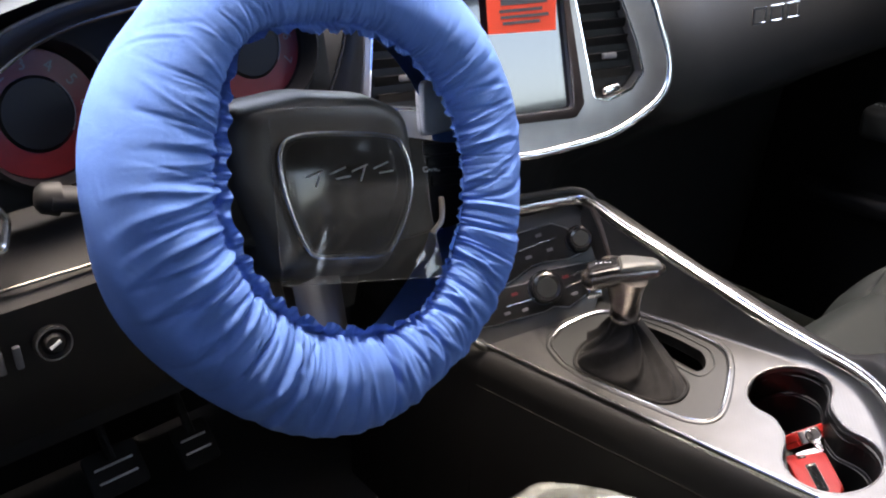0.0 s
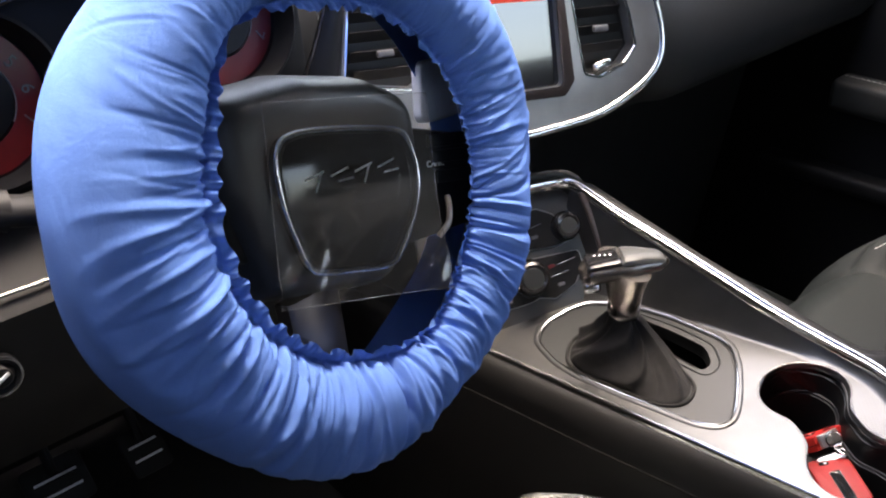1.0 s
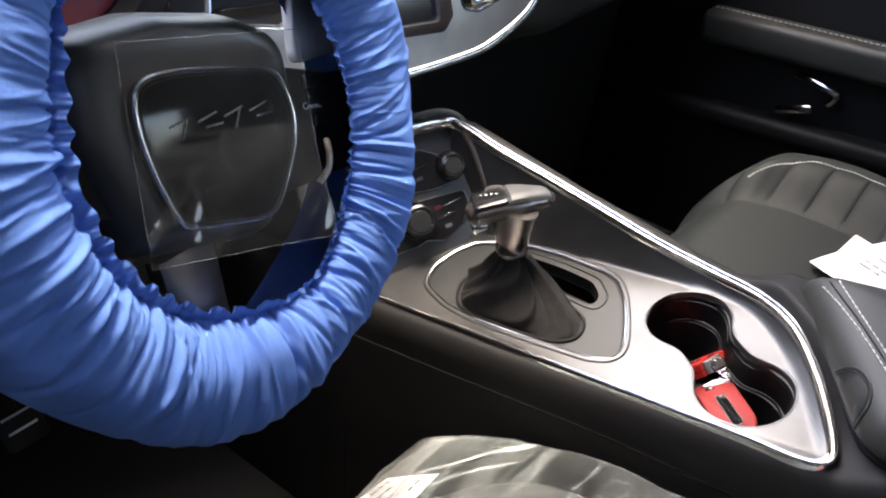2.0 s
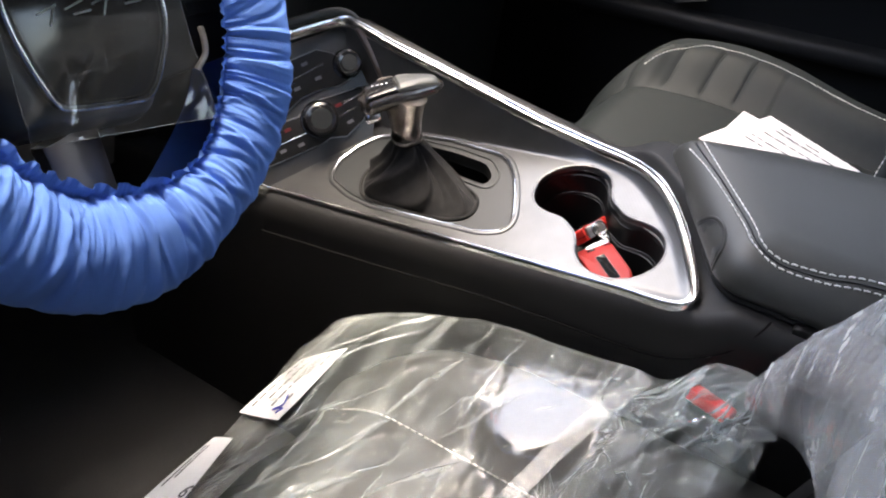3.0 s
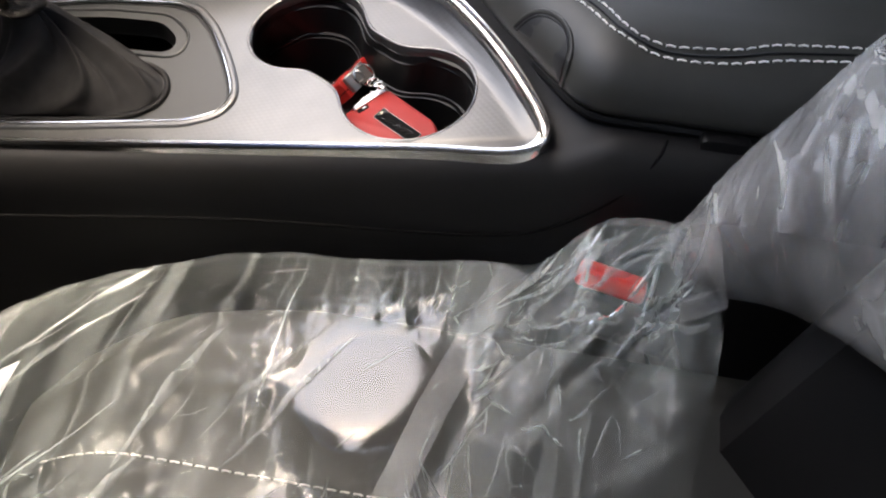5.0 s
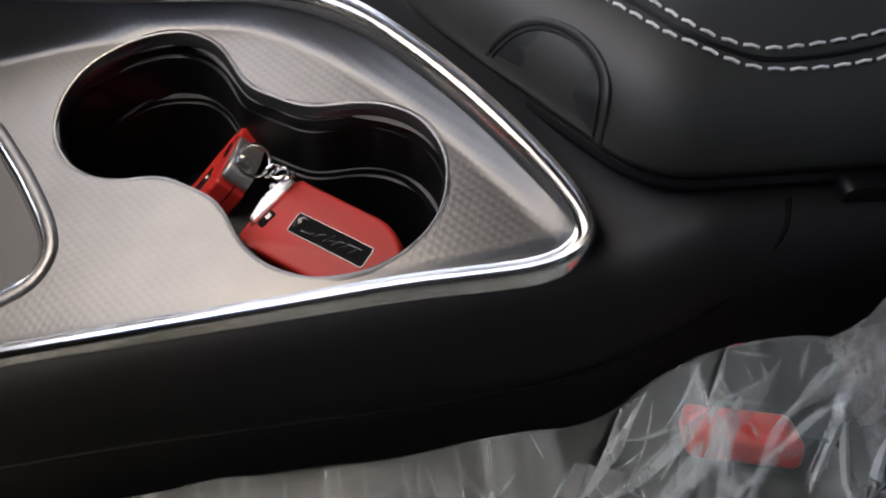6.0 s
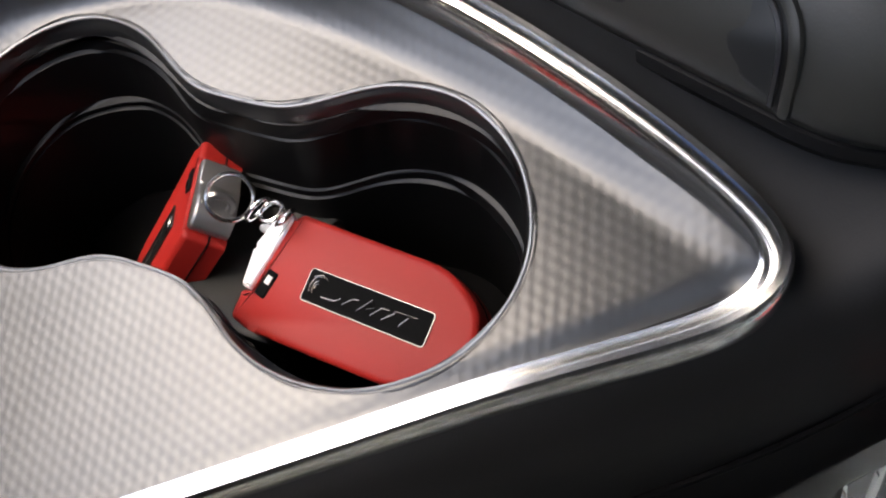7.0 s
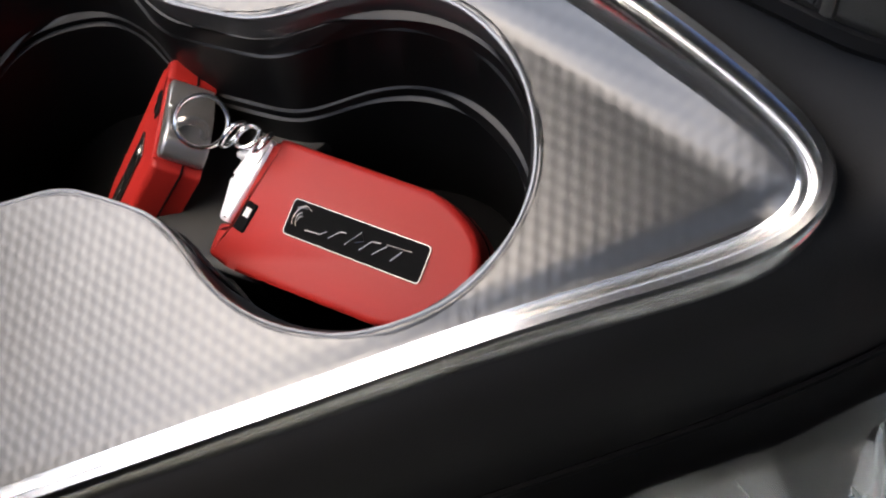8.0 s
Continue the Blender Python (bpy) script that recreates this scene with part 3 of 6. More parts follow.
    part("plate_ring", sweep([on_deck(x, y, -0.0016) for x, y in plate_o], disc_prof(0.0010, 8, 0.0013), DECK_N, True), CHROME, plate, "thin chrome ring")
    # solid black strip in place of the shadow between plate and ring
    gap = soften(inset_out(plate_o, -0.0016), 0.0025, 2)
    part("plate_gap", sweep([on_deck(x, y, -0.0031) for x, y in gap], disc_prof(0.0009, 6, 0.0007), DECK_N, True), WELL, plate, "black strip standing in for the shadow gap inside the ring")

    # cup well
    def ring_at(r, d, nk):
        return [on_deck(x, y, 0) - Vector((0, 0, d)) for x, y in cup_outline(r, nk)]
    rings = [ring_at(CUP_R + k, d, 0.0208 + k) for k, d in ((0.0008, 0.0070), (-0.0008, 0.0076), (-0.0012, 0.0120), (-0.0017, 0.0124), (-0.0020, 0.0310), (-0.0027, 0.0313), (-0.0028, 0.0335), (-0.0036, 0.0338), (-0.0040, 0.075))]
    bm = loft(rings, True, False)
    well = part("cup_well", bm, WELL, th, "black double cup well with stepped wall", flat_angle=25)
    mat = bmesh.new()
    mat.faces.new([mat.verts.new(p) for p in ring_at(CUP_R - 0.004, 0.0745, 0.0168)])
    part("floor_mat", mat, BADGE, well, "matte black floor of the cups", smooth=False)
    # saddle between the two cups, hollowed by both
    ax = (CUP_B - CUP_A).normalized()
    side, mid, half = Vector((ax.y, -ax.x)), (CUP_A + CUP_B) / 2, (CUP_B - CUP_A).length / 2
    edge = []
    for sgn in (1, -1):
        for k in range(13):
            w = 0.0225 * sgn * (1 - k / 6)
            edge.append(tuple(mid + side * w + ax * sgn * (half - math.sqrt(max(0, 0.0335 ** 2 - w * w)))))
    part("well_divider", prism(edge, 0.376, 0.4135, None, 0.0015, 2), PLATE, th, "dark grey saddle between the cups")
    return th


console()


def gear_lever():
    th = thing("gear_lever", (0.375, 0.45, 0.41), "chrome T-shaped gear lever with black leather boot", "gear lever")
    # leather boot, gathered from a wide foot to a narrow collar
    foot = smooth_path([(0.341, 0.503, 0), (0.328, 0.485, 0), (0.3245, 0.445, 0), (0.3245, 0.400, 0), (0.332, 0.380, 0), (0.346, 0.377, 0), (0.361, 0.389, 0), (0.374, 0.425, 0), (0.384, 0.465, 0), (0.382, 0.500, 0), (0.362, 0.511, 0)], 12, True)
    foot = [p for p in foot]
    n = len(foot)
    top = Vector((0.3635, 0.4655, 0.455))
    folds = [(0.35, 0.34, 0.0090, 1.5), (1.15, 0.26, 0.0075, 1.3), (1.75, 0.22, -0.0050, 1.2), (2.35, 0.30, 0.0085, 1.0), (3.05, 0.24, -0.0045, 0.9), (3.55, 0.32, 0.0080, 0.8), (4.25, 0.24, 0.0060, 0.7), (4.85, 0.30, -0.0040, 0.6), (5.45, 0.30, 0.0080, 1.2), (6.0, 0.20, -0.0050, 1.5)]
    rings = []
    steps = 30
    for k in range(steps + 1):
        t = k / steps
        ring = []
        for i, q in enumerate(foot):
            b = on_deck(q.x, q.y, -0.002)
            a = 2 * math.pi * i / n
            out = Vector((q.x - 0.354, q.y - 0.442, 0))
            tip = top + out.normalized() * 0.0125
            w = 1 - (1 - t) ** 1.2
            p = b.lerp(tip, w)
            p.z = b.z + (tip.z - b.z) * (0.35 * t + 0.65 * t**1.35)
            p += out.normalized() * 0.006 * math.sin(math.pi * min(1, t * 1.6)) * (1 - t)
            env = math.sin(math.pi * min(1, t * 1.02)) ** 0.7
            fold = 0.0
            for ac, wd, am, tw in folds:
                da = (a - ac - tw * t + math.pi) % (2 * math.pi) - math.pi
                fold += am * max(0.0, 1 - abs(da) / wd) ** 1.3
            p += (out.normalized() + Vector((0, 0, 0.45))) * fold * env + out.normalized() * 0.0012 * math.sin(9 * a - 3.4 * t + 2.0) * env
            ring.append(p)
        rings.append(ring)
    part("boot", loft(rings, True, False), SUEDE, th, "gathered black leather boot", flat_angle=180)
    rim = [on_deck(q.x + (q.x - 0.354) * 0.10, q.y + (q.y - 0.442) * 0.05, -0.002) for q in foot]
    part("boot_rim", sweep(rim, disc_prof(0.0018, 8), DECK_N, True), SUEDE, th, "black rim under the boot")
    # neck
    neck = []
    c0, c1 = Vector((0.3635, 0.4655, 0.452)), Vector((0.3620, 0.4715, 0.505))
    for t, rx, ry in [(0, 0.0135, 0.0135), (0.05, 0.0150, 0.0150), (0.14, 0.0150, 0.0150), (0.18, 0.0130, 0.0140), (0.3, 0.0132, 0.0175), (0.55, 0.0138, 0.0215), (0.8, 0.0155, 0.026), (1.0, 0.0175, 0.031)]:
        c = c0.lerp(c1, t)
        neck.append([c + Vector((rx * math.cos(a) + 0.30 * ry * math.sin(a), ry * math.sin(a) - 0.25 * rx * math.cos(a), 0)) for a in [2 * math.pi * i / 24 for i in range(24)]])
    part("neck", loft(neck), NECK, th, "polished dark metal neck", flat_angle=60)
    # T handle lies across the lever
    a, b = Vector((0.3315, 0.4975, 0.4945)), Vector((0.3895, 0.4435, 0.5100))
    d = (b - a)
    ln = d.length
    m = basis(a, d, Vector((0.6, 0.62, -0.20)))
    if (m.to_3x3() @ Vector((0, 0, 1))).z < 0:
        m = m @ Matrix.Diagonal((1, -1, -1, 1))

    def girth(t):
        w = 0.0205 - 0.0085 * sstep(0.45, 1.0, t)
        w *= math.sqrt(max(0.02, 1 - ((0.14 - t) / 0.14) ** 2)) if t < 0.14 else 1
        w *= math.sqrt(max(0.02, 1 - ((t - 0.86) / 0.14) ** 2)) if t > 0.86 else 1
        h = 0.0105 - 0.0040 * sstep(0.5, 1.0, t)
        h *= (0.55 + 0.45 * sstep(0, 0.12, t)) * (1 if t < 0.9 else 1 - 0.6 * (t - 0.9) / 0.1)
        return w, h, 0.0025 * math.sin(math.pi * t)
    rings = []
    for k in range(29):
        t = k / 28
        w, h, up = girth(t)
        rings.append([m @ Vector((t * ln, w * math.copysign(abs(math.cos(q)) ** 0.7, math.cos(q)), h * math.copysign(abs(math.sin(q)) ** 0.75, math.sin(q)) + up)) for q in [2 * math.pi * i / 24 for i in range(24)]])
    part("handle", loft(rings), NECK, th, "silver handle")

    def cap_on(t0, t1, scale, rise, edge):
        out = []
        for k in range(15):
            t = t0 + (t1 - t0) * k / 14
            w, h, up = girth(t)
            e = edge if k in (0, 14) else 1
            w *= scale * (0.97 if k in (0, 14) else 1)
            z0 = h + up
            out.append([m @ Vector((t * ln, w * x, z0 - 0.004 + y * e)) for x, y in [(-1.0, -0.001), (-0.985, 0.0028), (-0.85, 0.0042 + rise * 0.4), (-0.4, 0.0044 + rise), (0, 0.0045 + rise), (0.4, 0.0044 + rise), (0.85, 0.0042 + rise * 0.4), (0.985, 0.0028), (1.0, -0.001)]])
        return loft(out)
    part("grip_pad", cap_on(0.46, 0.965, 0.97, 0.0020, 0.4), PAD, th, "black leather palm pad")
    win = part("selector_window", cap_on(0.07, 0.47, 0.93, 0.0008, 0.6), GLOSS, th, "gloss black selector display")
    for k in range(4):
        t = 0.20 + 0.055 * k
        w, h, up = girth(t)
        part("selector_mark", box_bm((0.0016, 0.0022, 0.0004), m @ pose(t * ln, 0.005 - 0.002 * k, h + up + 0.0012)), WHITE_PRINT, win, smooth=False)
    part("release_button", box_bm((0.016, 0.016, 0.011), m @ pose(0.010, 0.002, -0.014), 0.004, 3), BRIGHT, th, "chrome release button")


gear_lever()


def key_fob(name, m, label, cap_mat):
    """Fob lying along x, face up, centred at the origin."""
    th = thing(name, m.translation, label, "key fob", "keys in the cup holder")
    L, H = 0.0295, 0.0118
    up = m.to_3x3() @ Vector((0, 0, 1))
    o = round_poly([(-0.0338, -0.0146), (-0.026, -0.0158), (0.017, -0.0152), (L, -0.0075), (L, 0.0075), (0.017, 0.0152), (-0.0262, 0.0158), (-0.0272, 0.0138), (-0.0312, -0.0066), (-0.0338, -0.0070)], [0.002, 0.02, 0.022, 0.012, 0.012, 0.022, 0.002, 0.001, 0.001, 0.001], 5)
    bm = prism(o, -H / 2, H / 2, None, 0.0017, 3)
    bm.transform(m)
    part("shell", bm, RED, th, "red plastic shell", flat_angle=50)
    part("shell_seam", sweep([m @ Vector((x * 1.001, y * 1.001, -0.0012)) for x, y in o], disc_prof(0.00028, 5), up, True), BADGE, th, "dark seam round the shell")
    cap = prism(round_poly([(-0.0349, -0.0064), (-0.0316, -0.0064), (-0.0275, 0.0138), (-0.0300, 0.0150), (-0.0338, 0.0128), (-0.0354, 0.004)], [0.0015, 0.0006, 0.0006, 0.002, 0.004, 0.006], 5), -H / 2 + 0.0006, H / 2 - 0.0004, None, 0.0012, 3)
    cap.transform(m)
    part("end_cap", cap, cap_mat, th, "chrome end cap with key loop, toned for the light on it", flat_angle=50)
    part("key_loop", sweep([m @ Vector((-0.0350 + 0.0034 * math.cos(q), 0.0095, 0.0034 * math.sin(q))) for q in [2 * math.pi * k / 20 for k in range(20)]], disc_prof(0.0011, 8), m.to_3x3() @ Vector((0, 1, 0)), True), cap_mat, th, "round key loop")
    box = round_poly([(-0.0165, -0.0041), (0.0185, -0.0041), (0.0185, 0.0041), (-0.0165, 0.0041)], 0.0010, 3)
    badge = prism(box, H / 2 - 0.0003, H / 2 + 0.0004)
    badge.transform(m)
    b = part("badge", badge, BADGE, th, "black badge with silver rim", smooth=False)
    part("badge_rim", sweep([m @ Vector((x, y, H / 2 + 0.0003)) for x, y in box], disc_prof(0.00018, 6), up, True), NECK, b)
    # plain silver strokes: a curled crest, then a low zigzag
    curl = [[(-0.0131 + 0.0021 * math.cos(q) * w, -0.0002 + 0.0029 * math.sin(q) * w) for q in [radians(a0 + 18 * k) for k in range(9)]] for a0, w in ((70, 1.0), (95, 0.62), (60, 0.35))]
    zig = [[(-0.0112, -0.0019), (-0.0072, -0.0016), (-0.0058, -0.0004)], [(-0.0050, -0.0017), (-0.0028, 0.0004), (-0.0012, 0.0006)], [(-0.0008, -0.0018), (0.0022, 0.0019), (0.0034, 0.0003), (0.0014, -0.0006)],
           [(0.0030, -0.0018), (0.0052, 0.0008), (0.0074, 0.0011)], [(0.0062, -0.0017), (0.0090, 0.0010)], [(0.0086, 0.0013), (0.0148, 0.0016)], [(0.0108, -0.0016), (0.0126, 0.0010)], [(-0.0150, 0.0022), (-0.0128, 0.0032), (-0.0110, 0.0024)]]
    for line in curl + zig:
        part("emblem_stroke", sweep([m @ Vector((x, y, H / 2 + 0.0005)) for x, y in line], disc_prof(0.00019, 5), up), NECK, b, "plain silver emblem stroke")
    part("lock_button", box_bm((0.0072, 0.0034, 0.0008), m @ pose(-0.0272, -0.0037, H / 2 + 0.0001, 0, 0, 80), 0.0004, 1), BADGE, th, "small dark button")
    part("button_mark", box_bm((0.0022, 0.0016, 0.0003), m @ pose(-0.0268, -0.0027, H / 2 + 0.0006, 0, 0, 80)), NECK, th, "pale button mark")
    return th


FOB_A = basis((0.3296, 0.2303, 0.4265), (-0.66, -0.746, 0.086), (0.724, -0.603, 0.327))
FOB_B = basis((0.3765, 0.2850, 0.4055), (-0.030, 0.66, -0.75), (-0.983, 0.144, 0.116))
# like caps, two tones: near-white paints the lit one, grey the other
key_fob("key_fob", FOB_A, "red key fob with black badge resting in cup holder", CAP)
key_fob("key_fob", FOB_B, "red key fob standing on its edge in cup holder", SILVER)
bm = bmesh.new()
for c, x, y, r in (((0.3668, 0.2590, 0.4365), (0.5, -0.8, 0.1), (0.5, 0.35, 0.75), 0.0060), ((0.3608, 0.2525, 0.4365), (0.5, -0.8, 0.1), (0.3, 0.2, -0.9), 0.0036), ((0.3585, 0.2490, 0.4370), (0.4, -0.8, 0.1), (0.8, 0.5, -0.2), 0.0030), ((0.3560, 0.2460, 0.4365), (0.5, -0.8, 0.1), (0.4, 0.5, -0.7), 0.0028)):
    mm = basis(c, x, y)
    join_bm(bm, sweep([mm @ Vector((r * math.cos(2 * math.pi * k / 28), r * math.sin(2 * math.pi * k / 28), 0)) for k in range(28)], disc_prof(0.0006, 8), mm.to_3x3() @ Vector((0, 0, 1)), True))
solo("key_ring", bm, CHROME, "steel split ring joining both key fobs", "key ring")


# ---- armrest lid ----
def inset(poly, d):
    """Convex polygon moved inwards by d."""
    m = len(poly)
    lines = []
    cx = Vector((sum(p[0] for p in poly) / m, sum(p[1] for p in poly) / m))
    for i in range(m):
        a, b = Vector(poly[i]), Vector(poly[(i + 1) % m])
        n = Vector((-(b - a).y, (b - a).x)).normalized()
        if n.dot(cx - a) < 0:
            n = -n
        lines.append((a + n * d, b - a))
    out = []
    for i in range(m):
        (p, r), (q, s) = lines[i - 1], lines[i]
        t = ((q - p).x * s.y - (q - p).y * s.x) / (r.x * s.y - r.y * s.x)
        out.append(tuple(p + r * t))
    return out


LID = [(0.300, -0.50), (0.2985, 0.1335), (0.452, 0.2395), (0.480, 0.150), (0.505, 0.0), (0.515, -0.50)]


def stitch_row(path, name, parent, lift=0.0, length=0.0046, gap=0.0019):
    """Short thread dashes along a path."""
    bm = bmesh.new()
    path = [Vector(p) for p in path]
    cum = [0.0]
    for a, b in zip(path, path[1:]):
        cum.append(cum[-1] + (b - a).length)

    def at(s):
        k = max(j for j in range(len(cum)) if cum[j] <= s + 1e-9)
        k = min(k, len(path) - 2)
        return path[k].lerp(path[k + 1], (s - cum[k]) / max(1e-9, cum[k + 1] - cum[k]))
    s = 0.0
    while s + length < cum[-1]:
        a, b = at(s), at(s + length)
        mid = (a + b) / 2 + Vector((0, 0, 0.0005 + lift))
        join_bm(bm, sweep([a + Vector((0, 0, lift)), mid, b + Vector((0, 0, lift))], disc_prof(0.0005, 5)))
        s += length + gap
    ob = part(name, bm, THREAD, parent, "white stitching")
    ob["kind"] = "stuff"
    return ob


def armrest():
    th = thing("armrest_lid", (0.38, -0.1, 0.475), "padded black leather armrest lid with double white stitching", "armrest")

    def ring(d, z, r):
        r *= 1 - d / 0.07
        rs = [0.02, r, r * 0.4, r * 0.5, r * 0.5, 0.02]
        return [(x, y, z) for x, y in round_poly(inset(LID, d), rs, 10)]
    steps = [(0.006, 0.4765), (0.0015, 0.4780), (0.0, 0.4815), (0.0006, 0.486), (0.0030, 0.4935), (0.0075, 0.5005), (0.0135, 0.5060), (0.021, 0.5098), (0.030, 0.5122), (0.040, 0.5140), (0.048, 0.5150)]
    bm = loft([ring(d, z, 0.034) for d, z in steps])
    bmesh.ops.triangulate(bm, faces=[f for f in bm.faces if len(f.verts) > 4])
    part("pad", bm, LEATHER, th, "black leather pad", flat_angle=80)

    def on_pad(p, lift):
        d = min(abs((b[0] - a[0]) * (p.y - a[1]) - (b[1] - a[1]) * (p.x - a[0])) / math.hypot(b[0] - a[0], b[1] - a[1]) for a, b in zip(LID, LID[1:] + LID[:1]))
        z = steps[-1][1]
        for (d0, z0), (d1, z1) in zip(steps[2:], steps[3:]):
            if d0 <= d <= d1:
                z = z0 + (z1 - z0) * (d - d0) / (d1 - d0)
        return Vector((p.x, p.y, z + lift))
    row_a = [(0.333, -0.30, 0), (0.3285, -0.05, 0), (0.3207, 0.032, 0), (0.3143, 0.066, 0), (0.3124, 0.089, 0), (0.3144, 0.106, 0), (0.3240, 0.1225, 0), (0.342, 0.1360, 0), (0.363, 0.1530, 0), (0.394, 0.179, 0), (0.4265, 0.209, 0), (0.4345, 0.217, 0)]
    row_b = [(0.342, -0.30, 0), (0.3375, -0.05, 0), (0.3300, 0.036, 0), (0.3222, 0.064, 0), (0.3190, 0.088, 0), (0.3195, 0.1030, 0), (0.3270, 0.1170, 0), (0.345, 0.1295, 0), (0.3655, 0.1460, 0), (0.397, 0.172, 0), (0.4300, 0.199, 0), (0.439, 0.206, 0)]
    for row in (row_a, row_b):
        stitch_row([on_pad(p, 0.0003) for p in smooth_path(row, 8)], "stitching", th)
    seam = [on_pad((a + b) / 2, 0.0002) for a, b in zip(smooth_path(row_a, 8), smooth_path(row_b, 8))]
    part("seam", sweep(seam, disc_prof(0.0008, 6)), WELL, th, "sewn seam")
    # thumb recess in the front face: arched rim round a flat panel
    arch = [(0.3592, 0.1742, 0.4845), (0.3585, 0.1738, 0.4870), (0.3555, 0.1672, 0.4962), (0.3511, 0.1597, 0.5014), (0.3427, 0.1514, 0.5033), (0.3328, 0.1457, 0.5024), (0.3236, 0.1432, 0.4988), (0.3178, 0.1438, 0.4934), (0.3153, 0.1447, 0.4835), (0.3150, 0.1448, 0.4805)]
    arch = smooth_path(arch, 8)
    nrm = Vector((-0.53, 0.73, 0.43)).normalized()
    c = sum(arch, Vector()) / len(arch) - Vector((0, 0, 0.007))
    part("latch_rim", sweep(arch, disc_prof(0.0014, 8, 0.0012), nrm), LEATHER, th, "raised rim of the latch recess")
    inner = [c + (p - c) * 0.88 for p in arch]
    part("latch_groove", sweep([(p * 0.55 + q * 0.45) + nrm * 0.0004 for p, q in zip(arch, inner)], disc_prof(0.0011, 8, 0.0006), nrm), WELL, th, "dark groove of the latch recess")
    rows = [[c.lerp(p, k / 6) + nrm * (0.0008 + 0.0012 * math.sin(math.pi * k / 6)) for k in range(7)] for p in inner]
    part("latch_panel", loft(rows, False, False), PLATE, th, "dark grey latch panel")
    part("latch_inner_rim", sweep([p + nrm * 0.0008 for p in inner], disc_prof(0.0008, 6), nrm), GREY_SOFT, th, "thin edge of the latch panel")
    # black strip that deepens the shadow gap all round the foot of the lid
    foot = [Vector((x, y, 0.4745)) for x, y in round_poly(inset(LID, 0.0036), [0.02, 0.034, 0.0136, 0.017, 0.017, 0.02], 10)]
    part("lid_gap", sweep(foot, disc_prof(0.0030, 8), (0, 0, 1), True), WELL, th, "black strip standing in for the shadow gap under the lid")
    # catch below the lid
    part("catch", prism(round_poly([(-0.014, 0.007), (0.014, 0.007), (0.010, -0.007), (-0.010, -0.007)], 0.005, 4), -0.004, 0.004, basis((0.2965, 0.062, 0.4700), (0, -1, 0), (0, 0, 1)), 0.001, 2), WELL, th, "dark lid catch")
    return th


armrest()


# ---- seats ----
def seat_top(x, y):
    """Height of the driver's cushion under the film."""
    u = (x - 0.03) / 0.232
    z = 0.362 + 0.030 * sstep(0.45, 0.8, abs(u)) - 0.07 * max(0, abs(u) - 0.88) / 0.12
    z -= 0.10 * sstep(0.32, 0.50, y) + 0.35 * max(0, y - 0.40)
    return z


def driver_seat():
    th = thing("car_seat", (0.03, 0.15, 0.06), "black leather driver seat under clear plastic", "car seat", "front seats")
    nu, nv = 48, 44
    g = grid_bm(nu, nv, lambda i, j: (-0.20 + 0.455 * i / (nu - 1), -0.06 + 0.505 * j / (nv - 1), seat_top(-0.20 + 0.455 * i / (nu - 1), -0.06 + 0.505 * j / (nv - 1)) - 0.016 - 0.035 * sstep(0.24, 0.40, -0.06 + 0.505 * j / (nv - 1)) * sstep(0.62, 0.86, i / (nu - 1))))
    r = bmesh.ops.extrude_face_region(g, geom=g.faces[:])
    for v in r["geom"]:
        if isinstance(v, bmesh.types.BMVert):
            v.co.z = 0.12
    cush = part("cushion", g, LEATHER, th, "black leather seat cushion")
    for x in (0.145, -0.085):
        row = [Vector((x, 0.04 + 0.34 * k / 30, seat_top(x, 0.04 + 0.34 * k / 30) - 0.0135)) for k in range(31)]
        stitch_row(row, "stitching", cush)
    base = box_bm((0.40, 0.40, 0.08), pose(0.03, 0.15, 0.10), 0.01, 2)
    part("base", base, PLASTIC, th, "black seat base")
    rings = []
    for k in range(26):
        t = k / 25
        z = 0.36 + 0.60 * t
        w = 0.205 - 0.05 * t**2
        ring = []
        for i in range(36):
            a = 2 * math.pi * i / 36
            ca, sa = math.cos(a), math.sin(a)
            x = 0.03 + w * math.copysign(abs(ca) ** 0.55, ca)
            y = -0.085 - 0.17 * t + 0.05 * math.copysign(abs(sa) ** 0.6, sa)
            if sa > 0.05:
                y += (0.095 - 0.02 * t) * sstep(0.45, 0.85, abs(x - 0.03) / w)
            ring.append((x, y, z))
        rings.append(ring)
    part("backrest", loft(rings), PLASTIC, th, "black backrest with side bolsters")


def crumple(p, seed, n, lo, hi, am):
    """Ridges where random tilted planes meet, as in a crumpled sheet."""
    rr = random.Random(seed)
    out = 0.0
    for _ in range(n):
        a = rr.uniform(lo, hi)
        k, ph, wob = rr.uniform(9, 26), rr.uniform(0, 1), rr.uniform(0.3, 1.2)
        u = p[0] * math.cos(a) + p[1] * math.sin(a)
        v = -p[0] * math.sin(a) + p[1] * math.cos(a)
        f = (u * k + ph + wob * 0.25 * math.sin(v * 14 + ph * 9)) % 1
        mask = max(0, math.sin(v * rr.uniform(6, 12) + ph * 20 + math.floor(u * k + ph) * 2.4))
        out += am * mask * abs(2 * f - 1) ** 5
    return out


